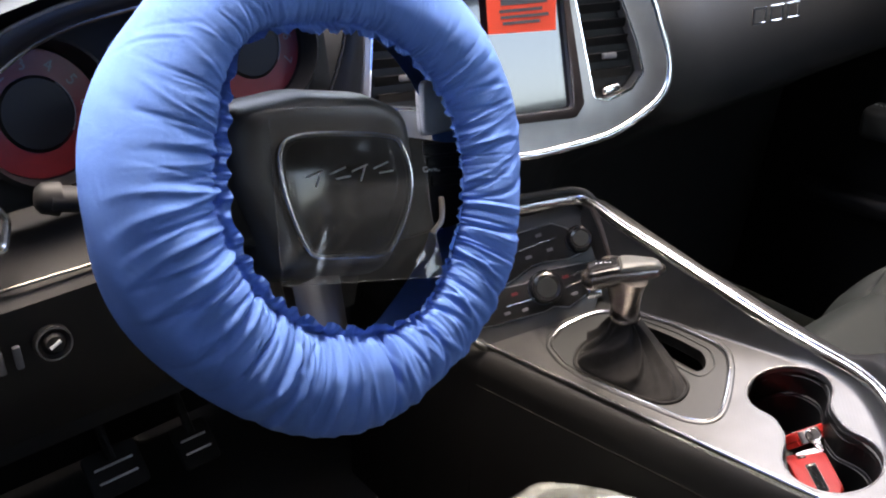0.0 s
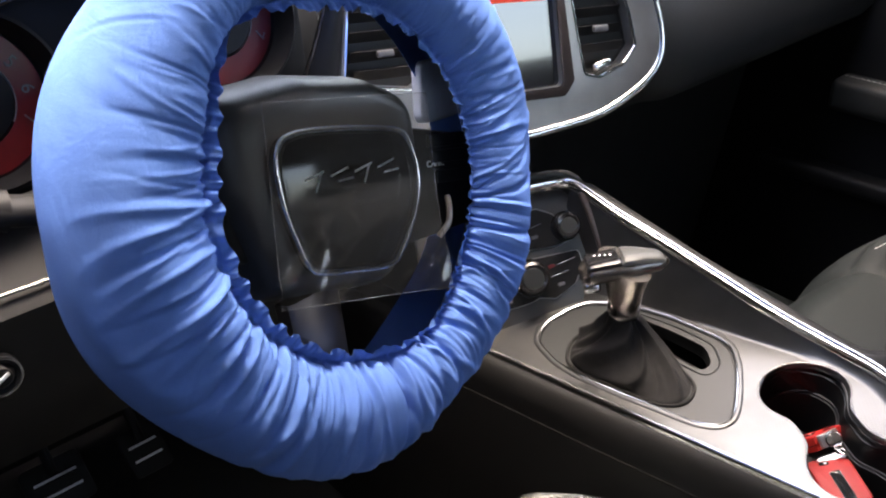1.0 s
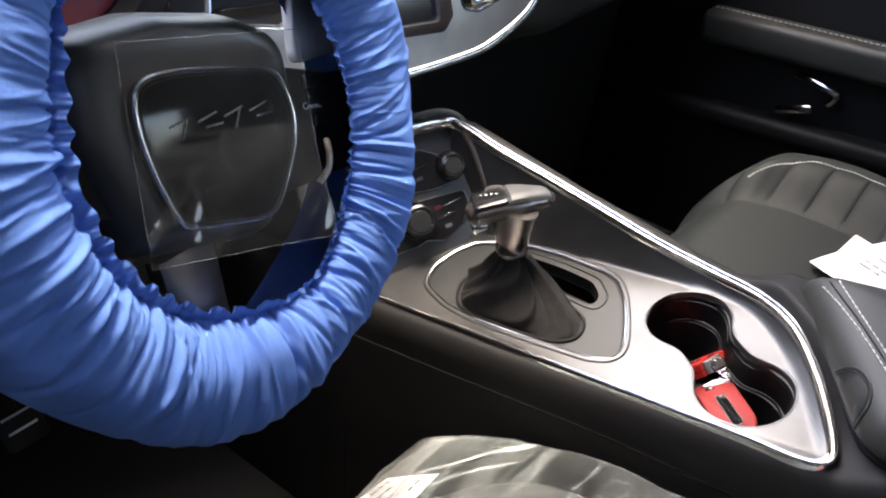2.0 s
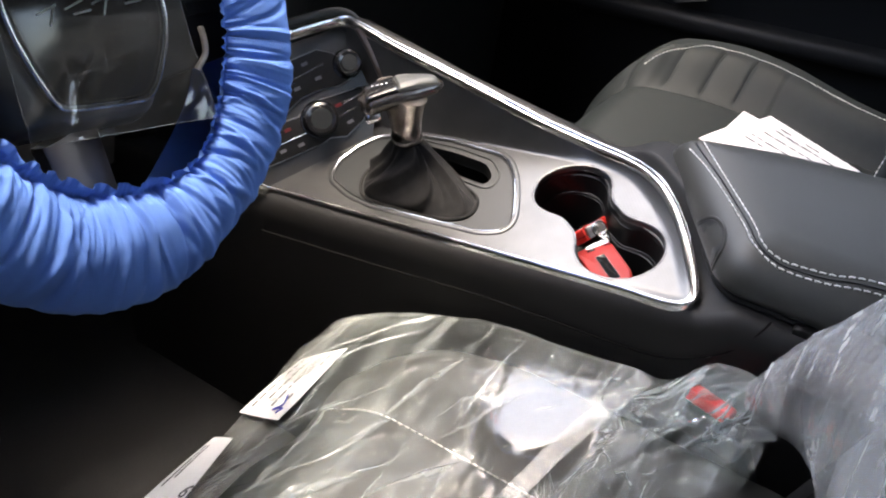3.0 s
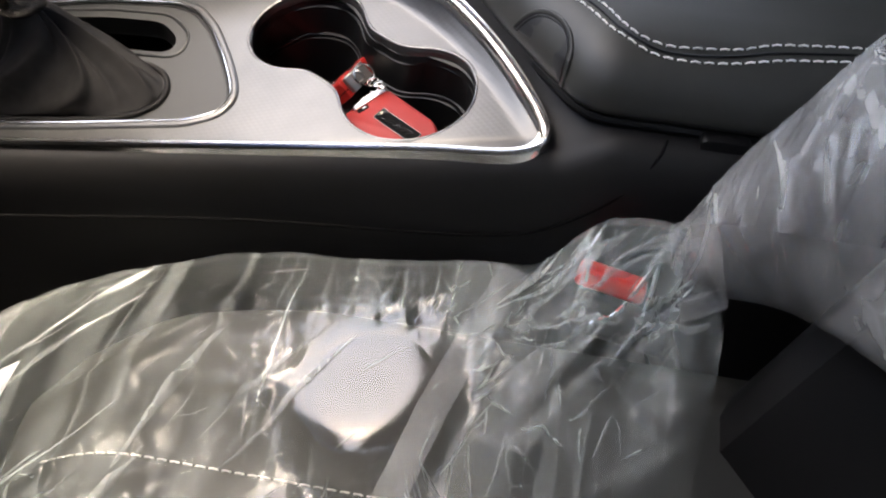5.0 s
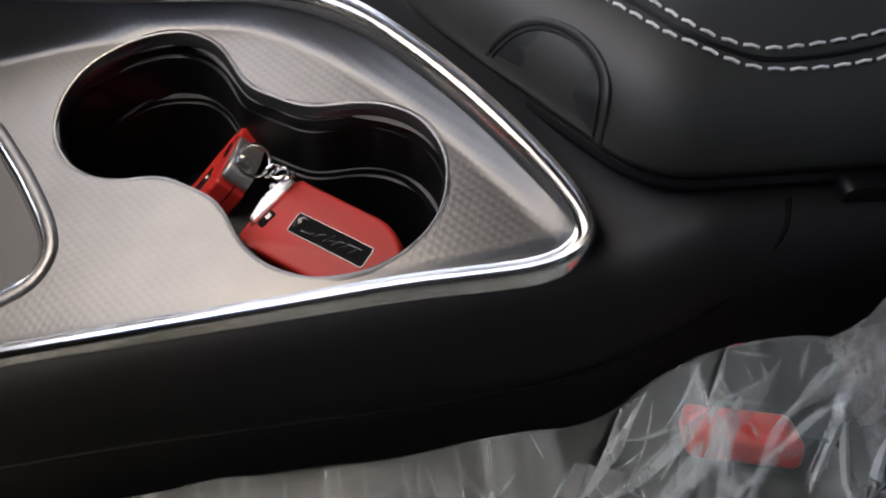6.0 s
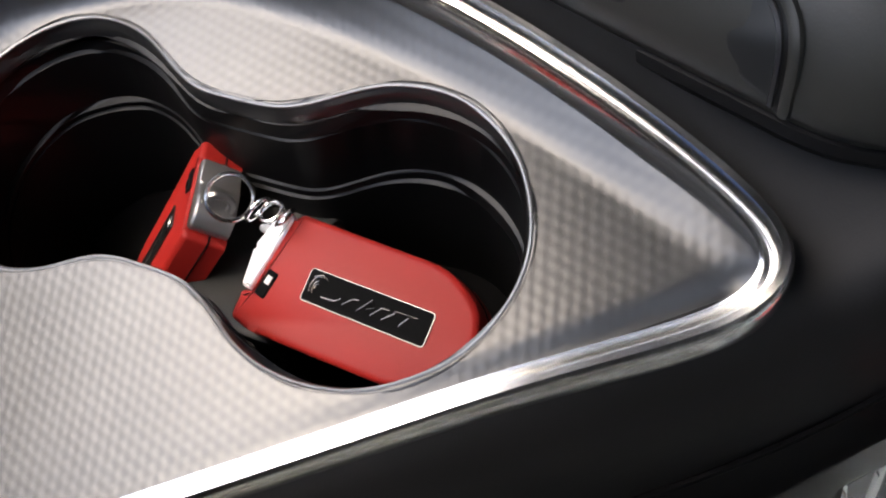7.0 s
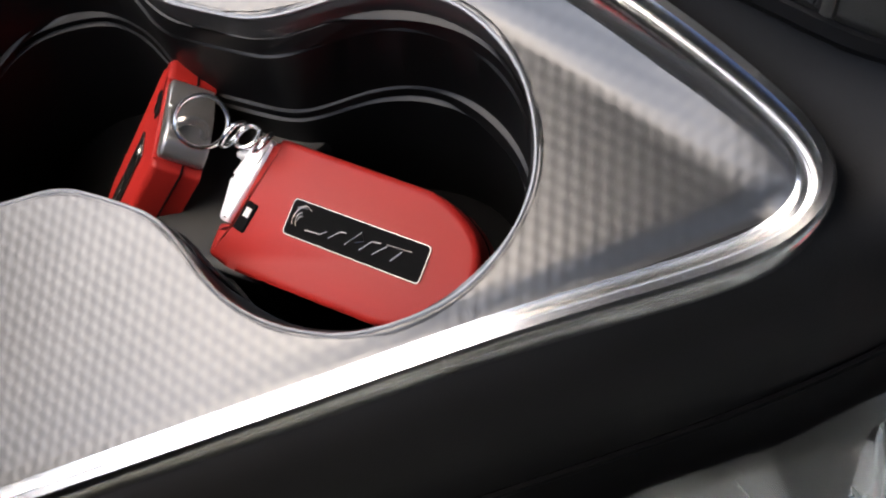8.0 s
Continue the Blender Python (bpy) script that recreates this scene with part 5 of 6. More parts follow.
def steering_wheel():
    th = thing("car_steering_wheel", W.translation, "black leather steering wheel with airbag hub", "steering wheel")
    rim = sweep([W @ Vector((0.147 * math.cos(2 * math.pi * k / 64), 0.147 * math.sin(2 * math.pi * k / 64), -0.02)) for k in range(64)], disc_prof(0.0145, 14), W.to_3x3() @ Vector((0, 0, 1)), True)
    part("rim", rim, LEATHER, th)
    # airbag cover: a dome whose upper edge rolls back
    o = round_poly([(-0.098, 0.046), (-0.03, 0.064), (0.03, 0.066), (0.070, 0.055), (0.078, 0.0), (0.048, -0.068), (-0.06, -0.068), (-0.094, 0.0)], [0.02, 0.05, 0.05, 0.025, 0.04, 0.02, 0.02, 0.04], 6)
    rings = []
    for z, k in ((-0.060, 0.98), (-0.045, 1.0), (-0.034, 0.985), (-0.025, 0.95), (-0.017, 0.90), (-0.012, 0.845), (-0.0085, 0.78), (-0.0070, 0.68)):
        rings.append([W @ Vector((x * k, y * k + (0.004 if y > 0 else 0) * (1.0 - k) * 3, z)) for x, y in o])
    part("hub", loft(rings), HUB, th, "black airbag cover", flat_angle=60)
    bo = [(-0.0557, 0.0201), (-0.0449, 0.0281), (-0.016, 0.0313), (0.029, 0.0315), (0.0444, 0.0264), (0.0535, 0.0058), (0.0510, -0.016), (0.0376, -0.0422), (0.0261, -0.0506), (-0.0009, -0.0508), (-0.0259, -0.0497), (-0.0362, -0.0454), (-0.0482, -0.0223), (-0.0557, 0.0016)]
    bo = [(p.x, p.y) for p in smooth_path([(x, y, 0) for x, y in bo], 5, True)]
    b = part("badge_panel", prism(bo, -0.007, -0.002, W, 0.001, 2), GLOSS, th, "gloss black badge panel")
    up = W.to_3x3() @ Vector((0, 0, 1))
    part("badge_rim", sweep([W @ Vector((x, y, -0.0008)) for x, y in bo], disc_prof(0.0017, 10, 0.0014), up, True), CHROME, b, "polished chrome rim")
    part("badge_inner_rim", sweep([W @ Vector((x * 0.93, y * 0.93 - 0.0006, -0.0018)) for x, y in bo], disc_prof(0.0005, 6), up, True), NECK, b, "fine inner rim")
    for k in range(4):
        x0, y0 = -0.034 + 0.0185 * k, 0.0135 - 0.0038 * k
        for p, q in (((0.0, 0.0), (0.014, 0.0005)), ((0.004, -0.0045), (0.016, -0.0065)) if k % 2 else ((0.012, 0.0), (0.005, -0.0085))):
            part("emblem_stroke", sweep([W0 @ Vector((x0 + p[0], y0 + p[1], -0.0016)), W0 @ Vector((x0 + q[0], y0 + q[1], -0.0016))], disc_prof(0.0006, 6), W0.to_3x3() @ Vector((0, 0, 1))), CAP, b, "plain silver emblem stroke")
    for s in (-1, 1):
        bm = prism(round_poly([(s * 0.05, 0.035), (s * 0.14, 0.028), (s * 0.14, -0.03), (s * 0.05, -0.045)], 0.006, 3), -0.045, -0.018, W, 0.004, 2)
        sp = part("spoke", bm, PLASTIC, th, "black spoke with buttons")
        if s > 0:
            for words, x, y in (("CANC", 0.0874, -0.0185), ("SET", 0.109, -0.0085)):
                part("button_text", text_bm(words, 0.0062, W0 @ pose(x, y, -0.0172, 0, 0, -14)), WHITE_PRINT, sp, "white button lettering", smooth=False)
            for y in (-0.003, -0.014, -0.028):
                part("button", box_bm((0.044, 0.0085, 0.004), W0 @ pose(0.106, y - 0.0045, -0.0185, 0, 0, -14), 0.0012, 2), PLASTIC, sp, "black spoke button")
            part("spoke_clip", sweep(smooth_path([W0 @ Vector(p) for p in ((0.066, -0.062, -0.01), (0.074, -0.055, -0.006), (0.078, -0.046, -0.006), (0.083, -0.040, -0.01))], 6), disc_prof(0.0022, 8)), SILVER, sp, "silver spoke edge")
    rows = []
    for k in range(7):
        t = k / 6
        y = -0.058 - 0.085 * t
        hw = 0.0205 - 0.003 * t
        rows.append([W0 @ Vector((-0.031 - 0.010 * t + x * hw, y, -0.030 + z)) for x, z in ((-1, -0.012), (-1, 0.0), (-0.85, 0.0025), (0, 0.004), (0.85, 0.0025), (1, 0.0), (1, -0.012))])
    part("lower_spoke", loft(rows), SPOKE, th, "bronze-grey lower spoke")


steering_wheel()


def wheel_cover():
    """Cloth bag gathered by elastic: a swept section with many random folds."""
    nu, nv = 900, 84
    a = np.linspace(0, 2 * np.pi, nu, endpoint=False)[:, None]
    v = np.linspace(0, 1, nv)[None, :]
    sec = np.array([(0.0975, 0.006), (0.1045, 0.003), (0.113, 0.011), (0.130, 0.017), (0.150, 0.015), (0.166, 0.005), (0.1735, -0.011), (0.1735, -0.030), (0.166, -0.046), (0.147, -0.053), (0.125, -0.052)])
    path = smooth_path([(r, z, 0) for r, z in sec], 16)
    kk = np.linspace(0, 1, len(path))
    r0 = np.interp(v, kk, [p.x for p in path])
    z0 = np.interp(v, kk, [p.y for p in path])
    dr, dz = np.gradient(r0, axis=1), np.gradient(z0, axis=1)
    ln = np.hypot(dr, dz)
    nr, nz = -dz / ln, dr / ln
    nr, nz = (nr, nz) if nz[0, nv // 3] > 0 else (-nr, -nz)
    rng = np.random.default_rng(11)
    d = np.zeros((nu, nv))

    def fold(ac, wd, v0, v1, lean, am, grow, sharp):
        x = (a - ac - lean * (v - v0) - 0.12 * np.sin(7 * v + ac * 5) * (v - v0) + np.pi) % (2 * np.pi) - np.pi
        env = np.clip((v - v0) / 0.035, 0, 1) * np.clip((v1 - v) / (v1 - v0), 0, 1) ** 0.7
        w = wd * (0.75 + grow * np.clip(v - v0, 0, 1))
        return am * env * np.clip(1 - np.abs(x) / w, 0, 1) ** sharp
    # pleats run out from the elastic in three orders, fewer and longer the further out, strongest round the lower half
    low = 0.5 - 0.5 * np.sin(a + 0.15)
    for count, reach, am, sway, wide in ((104, 0.16, 0.0024, 1.3, 0.60), (58, 0.36, 0.0036, 1.5, 0.42), (31, 0.62, 0.0046, 1.4, 0.30), (23, 0.50, -0.0034, 1.6, 0.28)):
        ph = count * a
        for n in range(7):
            m1 = int(rng.integers(3, 17))
            ph = ph + sway / 2 * np.sin(m1 * a + rng.uniform(0, 6)) + 0.35 * np.sin((m1 + 5) * a + 4 * v + rng.uniform(0, 6))
        ph = ph + count * 0.12 * (v - 0.08) * np.sin(2 * a + count)
        valley = np.clip(1 - np.abs(((ph / (2 * np.pi)) % 1) * 2 - 1) / wide, 0, 1) ** 1.2
        size = 0.60 + 0.40 * np.sin(int(count / 5) * a + count)
        env = np.clip((v - 0.06) / 0.04, 0, 1) * np.clip((0.08 + reach * (0.55 + 0.6 * low) - v) / (reach * 0.7), 0, 1)
        d -= 0.85 * am * valley * env * size * (0.32 + 1.0 * low)
    for n in range(78):
        ac = 2 * np.pi * (n + rng.uniform(-0.45, 0.45)) / 78
        lo = 0.5 - 0.5 * math.sin(ac + 0.25)
        am = rng.choice([-1, 1]) * rng.uniform(0.0012, 0.0036) * (0.25 + 1.15 * lo)
        d += fold(ac, rng.uniform(0.016, 0.030), 0.07, 0.07 + rng.uniform(0.2, 0.45) + 0.28 * lo, rng.normal(0.10, 0.28), am, 1.9, 1.1)
    # fine gathers at the hem
    for n in range(230):
        ac = rng.uniform(0, 2 * np.pi)
        d += fold(ac, rng.uniform(0.007, 0.012), 0.06, 0.06 + rng.uniform(0.05, 0.14), rng.normal(0.0, 0.2), rng.uniform(-0.0022, 0.0022), 1.0, 1.0)
    # fine radial creases
    for n in range(190):
        ac = rng.uniform(0, 2 * np.pi)
        v0 = rng.uniform(0.07, 0.2)
        d += fold(ac, rng.uniform(0.008, 0.016), v0, v0 + rng.uniform(0.15, 0.4), rng.normal(0.05, 0.25), rng.uniform(-0.0013, 0.0013), 1.2, 1.0)
    # loose wrinkles on the outer skin
    for n in range(60):
        ac = rng.uniform(0, 2 * np.pi)
        v0 = rng.uniform(0.2, 0.5)
        d += fold(ac, rng.uniform(0.010, 0.022), v0, v0 + rng.uniform(0.12, 0.32), rng.normal(0.35, 0.45), rng.uniform(-0.0014, 0.0018), 0.8, 1.0) * np.clip((v0 + 0.35 - v) / 0.1, 0, 1)
    # ruffle of the free edge past the elastic
    ph = 74 * a + 3 * np.sin(5 * a) + 2 * np.sin(13 * a + 1)
    edge = np.clip(1 - v / 0.10, 0, 1)
    d += edge * (0.0014 + 0.0006 * np.sin(11 * a)) * np.sin(ph) + 0.0006 * np.sin(ph * 2.3) * edge
    ruff = edge * 0.0018 * np.sin(ph * 0.5 + 1)
    # stitched elastic groove
    d -= 0.0022 * np.exp(-((v - 0.095) / 0.015) ** 2)
    lump = np.zeros((nu, nv))
    for n in range(7):
        m1, m2, p1 = rng.integers(2, 9), rng.uniform(2, 9), rng.uniform(0, 6)
        lump += 0.0009 * np.sin(m1 * a + m2 * v * 3 + p1)
    d += lump * np.clip((v - 0.15) / 0.3, 0, 1)
    out = np.clip((v - 0.3) / 0.3, 0, 1)
    r = r0 + nr * d + ruff + (0.0035 * np.sin(2 * a + 0.8) - 0.0105 * np.exp(-((a - 3.72) / 0.40) ** 2) + 0.003 * np.exp(-((a - 4.55) / 0.35) ** 2)) * out
    hem = 0.018 * np.exp(-((a - radians(118)) / radians(20)) ** 2) + 0.009 * np.exp(-((a - radians(281)) / radians(20)) ** 2)
    r = r + hem * np.clip(1 - v / 0.35, 0, 1)
    z = z0 + nz * d
    pts = np.stack([r * np.cos(a), r * np.sin(a), z + 0 * a], -1).reshape(-1, 3)
    rot, o = np.array(W0.to_3x3()), np.array(W0.translation)
    pts = pts @ rot.T + o
    faces = [(i * nv + j, ((i + 1) % nu) * nv + j, ((i + 1) % nu) * nv + j + 1, i * nv + j + 1) for i in range(nu) for j in range(nv - 1)]
    th = thing("steering_wheel_cover", W0.translation, "blue disposable cloth cover gathered over the steering wheel", "wheel cover")
    me = bpy.data.meshes.new("cloth")
    me.from_pydata((pts - o).tolist(), [], faces)
    me.materials.append(CLOTH)
    me.polygons.foreach_set("use_smooth", [True] * len(faces))
    ob = new("cloth", me)
    ob.parent = th
    jr = 8
    row = [W0 @ Vector((float(r[i, jr] * math.cos(a[i, 0])), float(r[i, jr] * math.sin(a[i, 0])), float(z[i, jr]) + 0.0006)) for i in range(0, nu, 2)]
    bm = bmesh.new()
    for i in range(0, len(row) - 1, 2):
        join_bm(bm, sweep([row[i], row[i + 1]], disc_prof(0.0004, 4), W0.to_3x3() @ Vector((0, 0, 1))))
    part("elastic_stitching", bm, CLOTH, th, "blue stitching of the elastic hem")["kind"] = "stuff"


wheel_cover()


# ---- dashboard ----
D = basis((0.4255, 0.619, 0.617), (0.932, -0.3624, 0), (0.0908, 0.2337, 0.969))


def dashboard():
    th = thing("dashboard", (0.4, 0.8, 0.3), "black moulded dashboard with silver centre bezel", "dashboard")
    rings = []
    for k in range(45):
        x = -0.36 + 1.47 * k / 44
        c = sstep(0.10, 0.42, x)
        y0 = 0.700 - 0.075 * c - 0.04 * sstep(0.52, 0.62, x) + 0.075 * sstep(0.06, 0.15, x) * sstep(0.44, 0.34, x)
        lo = 0.60 - 0.03 * sstep(0.5, 0.6, x)
        rec = 0.10 + 0.08 * sstep(0.5, 0.6, x)
        # right of the console the foot is lengthened to keep the footwell dark
        b = 0.06 if x > 0.3 else 0.28
        rings.append([(x, 0.98, b), (x, y0 + rec + 0.04, b + 0.02), (x, y0 + rec, 0.45), (x, y0 + 0.07, lo - 0.035), (x, y0 + 0.022, lo - 0.015), (x, y0 + 0.008, lo + 0.005), (x, y0 + 0.006, lo + 0.04), (x, y0 + 0.015, lo + 0.09), (x, y0 + 0.045, lo + 0.14), (x, y0 + 0.10, lo + 0.175), (x, y0 + 0.2, lo + 0.19), (x, 1.1, lo + 0.17), (x, 1.1, 0.28)])
    part("body", loft(rings), DASH, th, flat_angle=60)
    # silver bezel with its openings
    outer = round_poly([(-0.224, 0.14), (-0.226, 0.02), (-0.165, -0.032), (-0.05, -0.047), (0.05, -0.036), (0.118, 0.000), (0.122, 0.035), (0.090, 0.14)], [0.02, 0.04, 0.05, 0.06, 0.07, 0.035, 0.03, 0.02], 8)
    ring = even([Vector((x, y, 0)) for x, y in outer + outer[:1]], 0.006)[:-1]
    for _ in range(14):
        ring = [(ring[i - 1] + ring[i] * 2 + ring[(i + 1) % len(ring)]) / 4 for i in range(len(ring))]
    outer = [(p.x, p.y) for p in ring]
    bm = prism(outer, -0.012, 0.010, D, 0.004, 3)
    scr = [(-0.112, -0.002), (0.004, -0.002), (-0.003, 0.13), (-0.112, 0.13)]
    ven = [(0.028, 0.006), (0.045, 0.002), (0.072, 0.011), (0.087, 0.028), (0.080, 0.060), (0.055, 0.13), (0.008, 0.13)]
    lv = [(-0.213, 0.03), (-0.205, 0.022), (-0.150, 0.013), (-0.135, 0.022), (-0.135, 0.13), (-0.198, 0.13)]
    tools = [prism(round_poly(o, 0.006, 4), -0.006, 0.03, D) for o in (scr, ven, lv)]
    up = D.to_3x3() @ Vector((0, 0, 1))
    bez = part("bezel", cut(bm, tools), SILVER, th, "silver painted bezel", flat_angle=40)
    part("bezel_edge", sweep([D @ Vector((x, y, 0.0085)) for x, y in outer], disc_prof(0.0045, 10, 0.004), up, True), CHROME, bez, "bright outer edge")
    frame_o = [(-0.128, -0.010), (0.006, -0.012), (0.0165, 0.002), (0.003, 0.125), (-0.128, 0.125)]
    sur = cut(prism(round_poly(frame_o, 0.008, 4), 0.0095, 0.0118, D, 0.0008, 2), [prism(round_poly(scr, 0.006, 4), 0.0, 0.03, D)])
    part("screen_surround", sur, SPOKE_DARK, bez, "dark bronze surround of the screen", flat_angle=30)
    part("screen", prism(round_poly(scr, 0.004, 3), -0.006, 0.002, D), SCREEN, bez, "glossy touch screen", smooth=False)
    for o in (ven, lv):
        v = part("air_vent", prism(inset(o, 0.002), -0.0075, -0.005, D), WELL, bez, "black air vent", smooth=False)
        part("vent_ring", sweep([D @ Vector((x, y, 0.0095)) for x, y in round_poly(o, 0.006, 4)], disc_prof(0.0016, 6), up, True), BRIGHT, v, "thin chrome vent ring")
        lo, hi = min(p[0] for p in o), max(p[0] for p in o)
        for k in range(6):
            y = 0.030 + 0.017 * k
            part("slat", box_bm(((hi - lo) * 0.72, 0.011, 0.0016), D @ pose((lo + hi) / 2 - 0.0012 * k, y, 0.001, 30), 0.0004, 1), PLASTIC, v)
        part("vent_tab", box_bm((0.016, 0.006, 0.006), D @ pose((lo + hi) / 2 + 0.002, 0.048, 0.006), 0.0015, 2), GREY, v, "grey vent tab")
    part("vent_wheel", box_bm((0.020, 0.009, 0.008), D @ pose(0.050, 0.013, 0.006, 0, 0, 12), 0.003, 3), CHROME, bez, "ribbed chrome vent wheel")
    # stitched roll at the foot of the centre section
    row = smooth_path([(0.452, 0.588, 0.500), (0.449, 0.600, 0.512), (0.436, 0.612, 0.5175), (0.41, 0.625, 0.517), (0.37, 0.644, 0.514), (0.32, 0.665, 0.508)], 8)
    part("roll", sweep(row, disc_prof(0.005, 10)), LEATHER, th, "black stitched roll")
    # plain badge strokes
    m = basis((0.655, 0.553, 0.688), (0.985, -0.17, 0.0), (0, 0.2, 1))
    for k in range(3):
        q = [(-0.01, -0.008), (0.008, -0.008), (0.010, 0.008), (-0.008, 0.008)]
        part("badge_stroke", sweep([m @ Vector((x + 0.026 * k - 0.01, y, 0.012)) for x, y in q], disc_prof(0.0018, 6), m.to_3x3() @ Vector((0, 0, 1)), True), BRIGHT, th, "plain chrome badge stroke")


dashboard()
tag = thing("red_tag", D @ Vector((-0.048, 0.12, 0.013)), "red paper tag hanging over the screen", "paper tag")
part("paper", prism([(-0.086, 0.082), (-0.013, 0.080), (-0.008, 0.16), (-0.086, 0.16)], 0.0125, 0.0130, D), TAG, tag, smooth=False)
for x, y, w, h in ((-0.046, 0.113, 0.050, 0.009), (-0.05, 0.103, 0.046, 0.003), (-0.046, 0.097, 0.052, 0.003), (-0.05, 0.091, 0.040, 0.003)):
    part("print_bar", box_bm((w, h, 0.0003), D @ pose(x, y, 0.0132)), INK, tag, smooth=False)


def control_stack():
    th = thing("climate_panel", (0.37, 0.60, 0.44), "black climate control panel with two round knobs", "control panel")
    m = basis((0.346, 0.588, 0.382), (0.8399, -0.4783, 0.2566), (0.0876, 0.5861, 0.8055))
    face = prism(round_poly([(-0.085, -0.002), (0.02, -0.004), (0.080, -0.006), (0.104, 0.035), (0.110, 0.098), (0.098, 0.116), (-0.06, 0.130)], 0.010, 4), -0.02, -0.0005, m, 0.001, 2)
    part("face", face, GRAPHITE, th, "graphite surround")
    banks = ([(-0.03, 0.106), (0.066, 0.104), (0.080, 0.094), (0.096, 0.064), (0.072, 0.0615), (0.048, 0.066), (0.030, 0.066), (0.0, 0.056), (-0.05, 0.056)],
             [(0.094, 0.050), (0.06, 0.054), (0.036, 0.057), (0.018, 0.049), (-0.01, 0.052), (-0.06, 0.048), (-0.055, 0.020), (-0.027, 0.016), (0.028, 0.014), (0.040, 0.016), (0.056, 0.010), (0.080, 0.018), (0.094, 0.034)])
    up = m.to_3x3() @ Vector((0, 0, 1))
    for o in banks:
        o = round_poly(o, 0.004, 3)
        bk = part("button_bank", prism(o, -0.002, 0.003, m, 0.001, 2), PLASTIC, th, "black button bank")
        part("bank_rim", sweep([m @ Vector((x, y, 0.0012)) for x, y in o], disc_prof(0.0011, 6), up, True), SILVER, bk, "polished rim")
    for x, y, a, w in ((0.044, 0.087, 3, 0.045), (-0.005, 0.088, 2, 0.04), (0.068, 0.0325, 3, 0.02), (0.006, 0.031, -2, 0.034), (0.078, 0.043, 5, 0.022)):
        part("divider_line", box_bm((w, 0.0014, 0.001), m @ pose(x, y, 0.0034, 0, 0, a), 0.0003, 1), CHROME, th, "thin chrome divider")
    for x, y, mat in ((0.022, 0.097, DIAL), (0.048, 0.096, GREY), (0.03, 0.076, GREY), (0.055, 0.077, GREY), (0.008, 0.076, GREY), (0.062, 0.043, DIAL), (0.002, 0.042, DIAL), (-0.012, 0.024, GREY), (0.008, 0.022, GREY), (0.066, 0.022, GREY)):
        part("button_mark", box_bm((0.007, 0.0035, 0.0004), m @ pose(x, y, 0.0032), 0.0001, 1), mat, th, "red mark" if mat is DIAL else "pale grey mark", smooth=False)
    for x, y, r in ((0.089, 0.078, 0.0135), (0.037, 0.038, 0.0175)):
        k = part("knob", lathe([(0.0, 0.0195), (r * 0.55, 0.0198), (r * 0.82, 0.021), (r * 0.95, 0.0195), (r, 0.015), (r * 1.02, 0.0), (0, 0)], m @ pose(x, y, 0.002)), GLOSS, th, "round gloss black knob")
        part("knob_face", lathe([(0.0, 0.0205), (r * 0.6, 0.0205), (r * 0.66, 0.0195), (0, 0.0195)], m @ pose(x, y, 0.002)), PLATE, k, "dark grey knob face")
        part("knob_ring", lathe([(r * 1.05, 0.0), (r * 1.16, 0.0), (r * 1.14, 0.003), (r * 1.05, 0.003)], m @ pose(x, y, 0.002)), GLOSS, k, "gloss black ring")


    # strip added for the highlight in the corner where the far wall meets the panel
    part("corner_highlight", sweep([(0.4385, 0.5825, 0.507), (0.4385, 0.5690, 0.489), (0.4385, 0.5515, 0.460), (0.4385, 0.5460, 0.449)], disc_prof(0.0038, 10)), SPOKE, th, "bronze-grey strip standing in for the corner highlight")


control_stack()


def wheel_extras():
    """Protective film on the hub, and spoke buttons."""
    c = [W0 @ Vector(p) for p in ((-0.0784, -0.0442, 0), (0.0488, -0.0895, 0), (0.072, 0.033, 0), (-0.051, 0.063, 0))]
    nrm = W0.to_3x3() @ Vector((0, 0, 1))

    def at(i, j):
        u, v = i / 87, j / 87
        p = c[0].lerp(c[1], u).lerp(c[3].lerp(c[2], u), v)
        loose = sstep(0.55, 0.1, v) * (0.35 + 0.65 * sstep(0.65, 0.2, u) + 0.5 * sstep(0.8, 1.0, u))
        h = 0.0036 + 0.0003 * math.sin(9 * u + 3 * v) + 0.0035 * sstep(0.8, 1.0, u) * sstep(0.45, 0.0, v)
        return p + nrm * (h + loose * (crumple((u * 0.24, v * 0.24), 3, 4, -0.9, -0.1, 0.0018)))
    th = thing("hub_protective_film", W0.translation, "square of clear protective film on the wheel hub", "protective film")
    part("sheet", grid_bm(88, 88, at), FILM_CLEAR, th, side=nrm)
    rim = [at(k, 0) for k in range(87)] + [at(87, k) for k in range(87)] + [at(87 - k, 87) for k in range(87)] + [at(0, 87 - k) for k in range(87)]
    part("edge", sweep(rim, disc_prof(0.00018, 5), nrm, True), FILM_STRAP, th, "cut edge of the film")


wheel_extras()


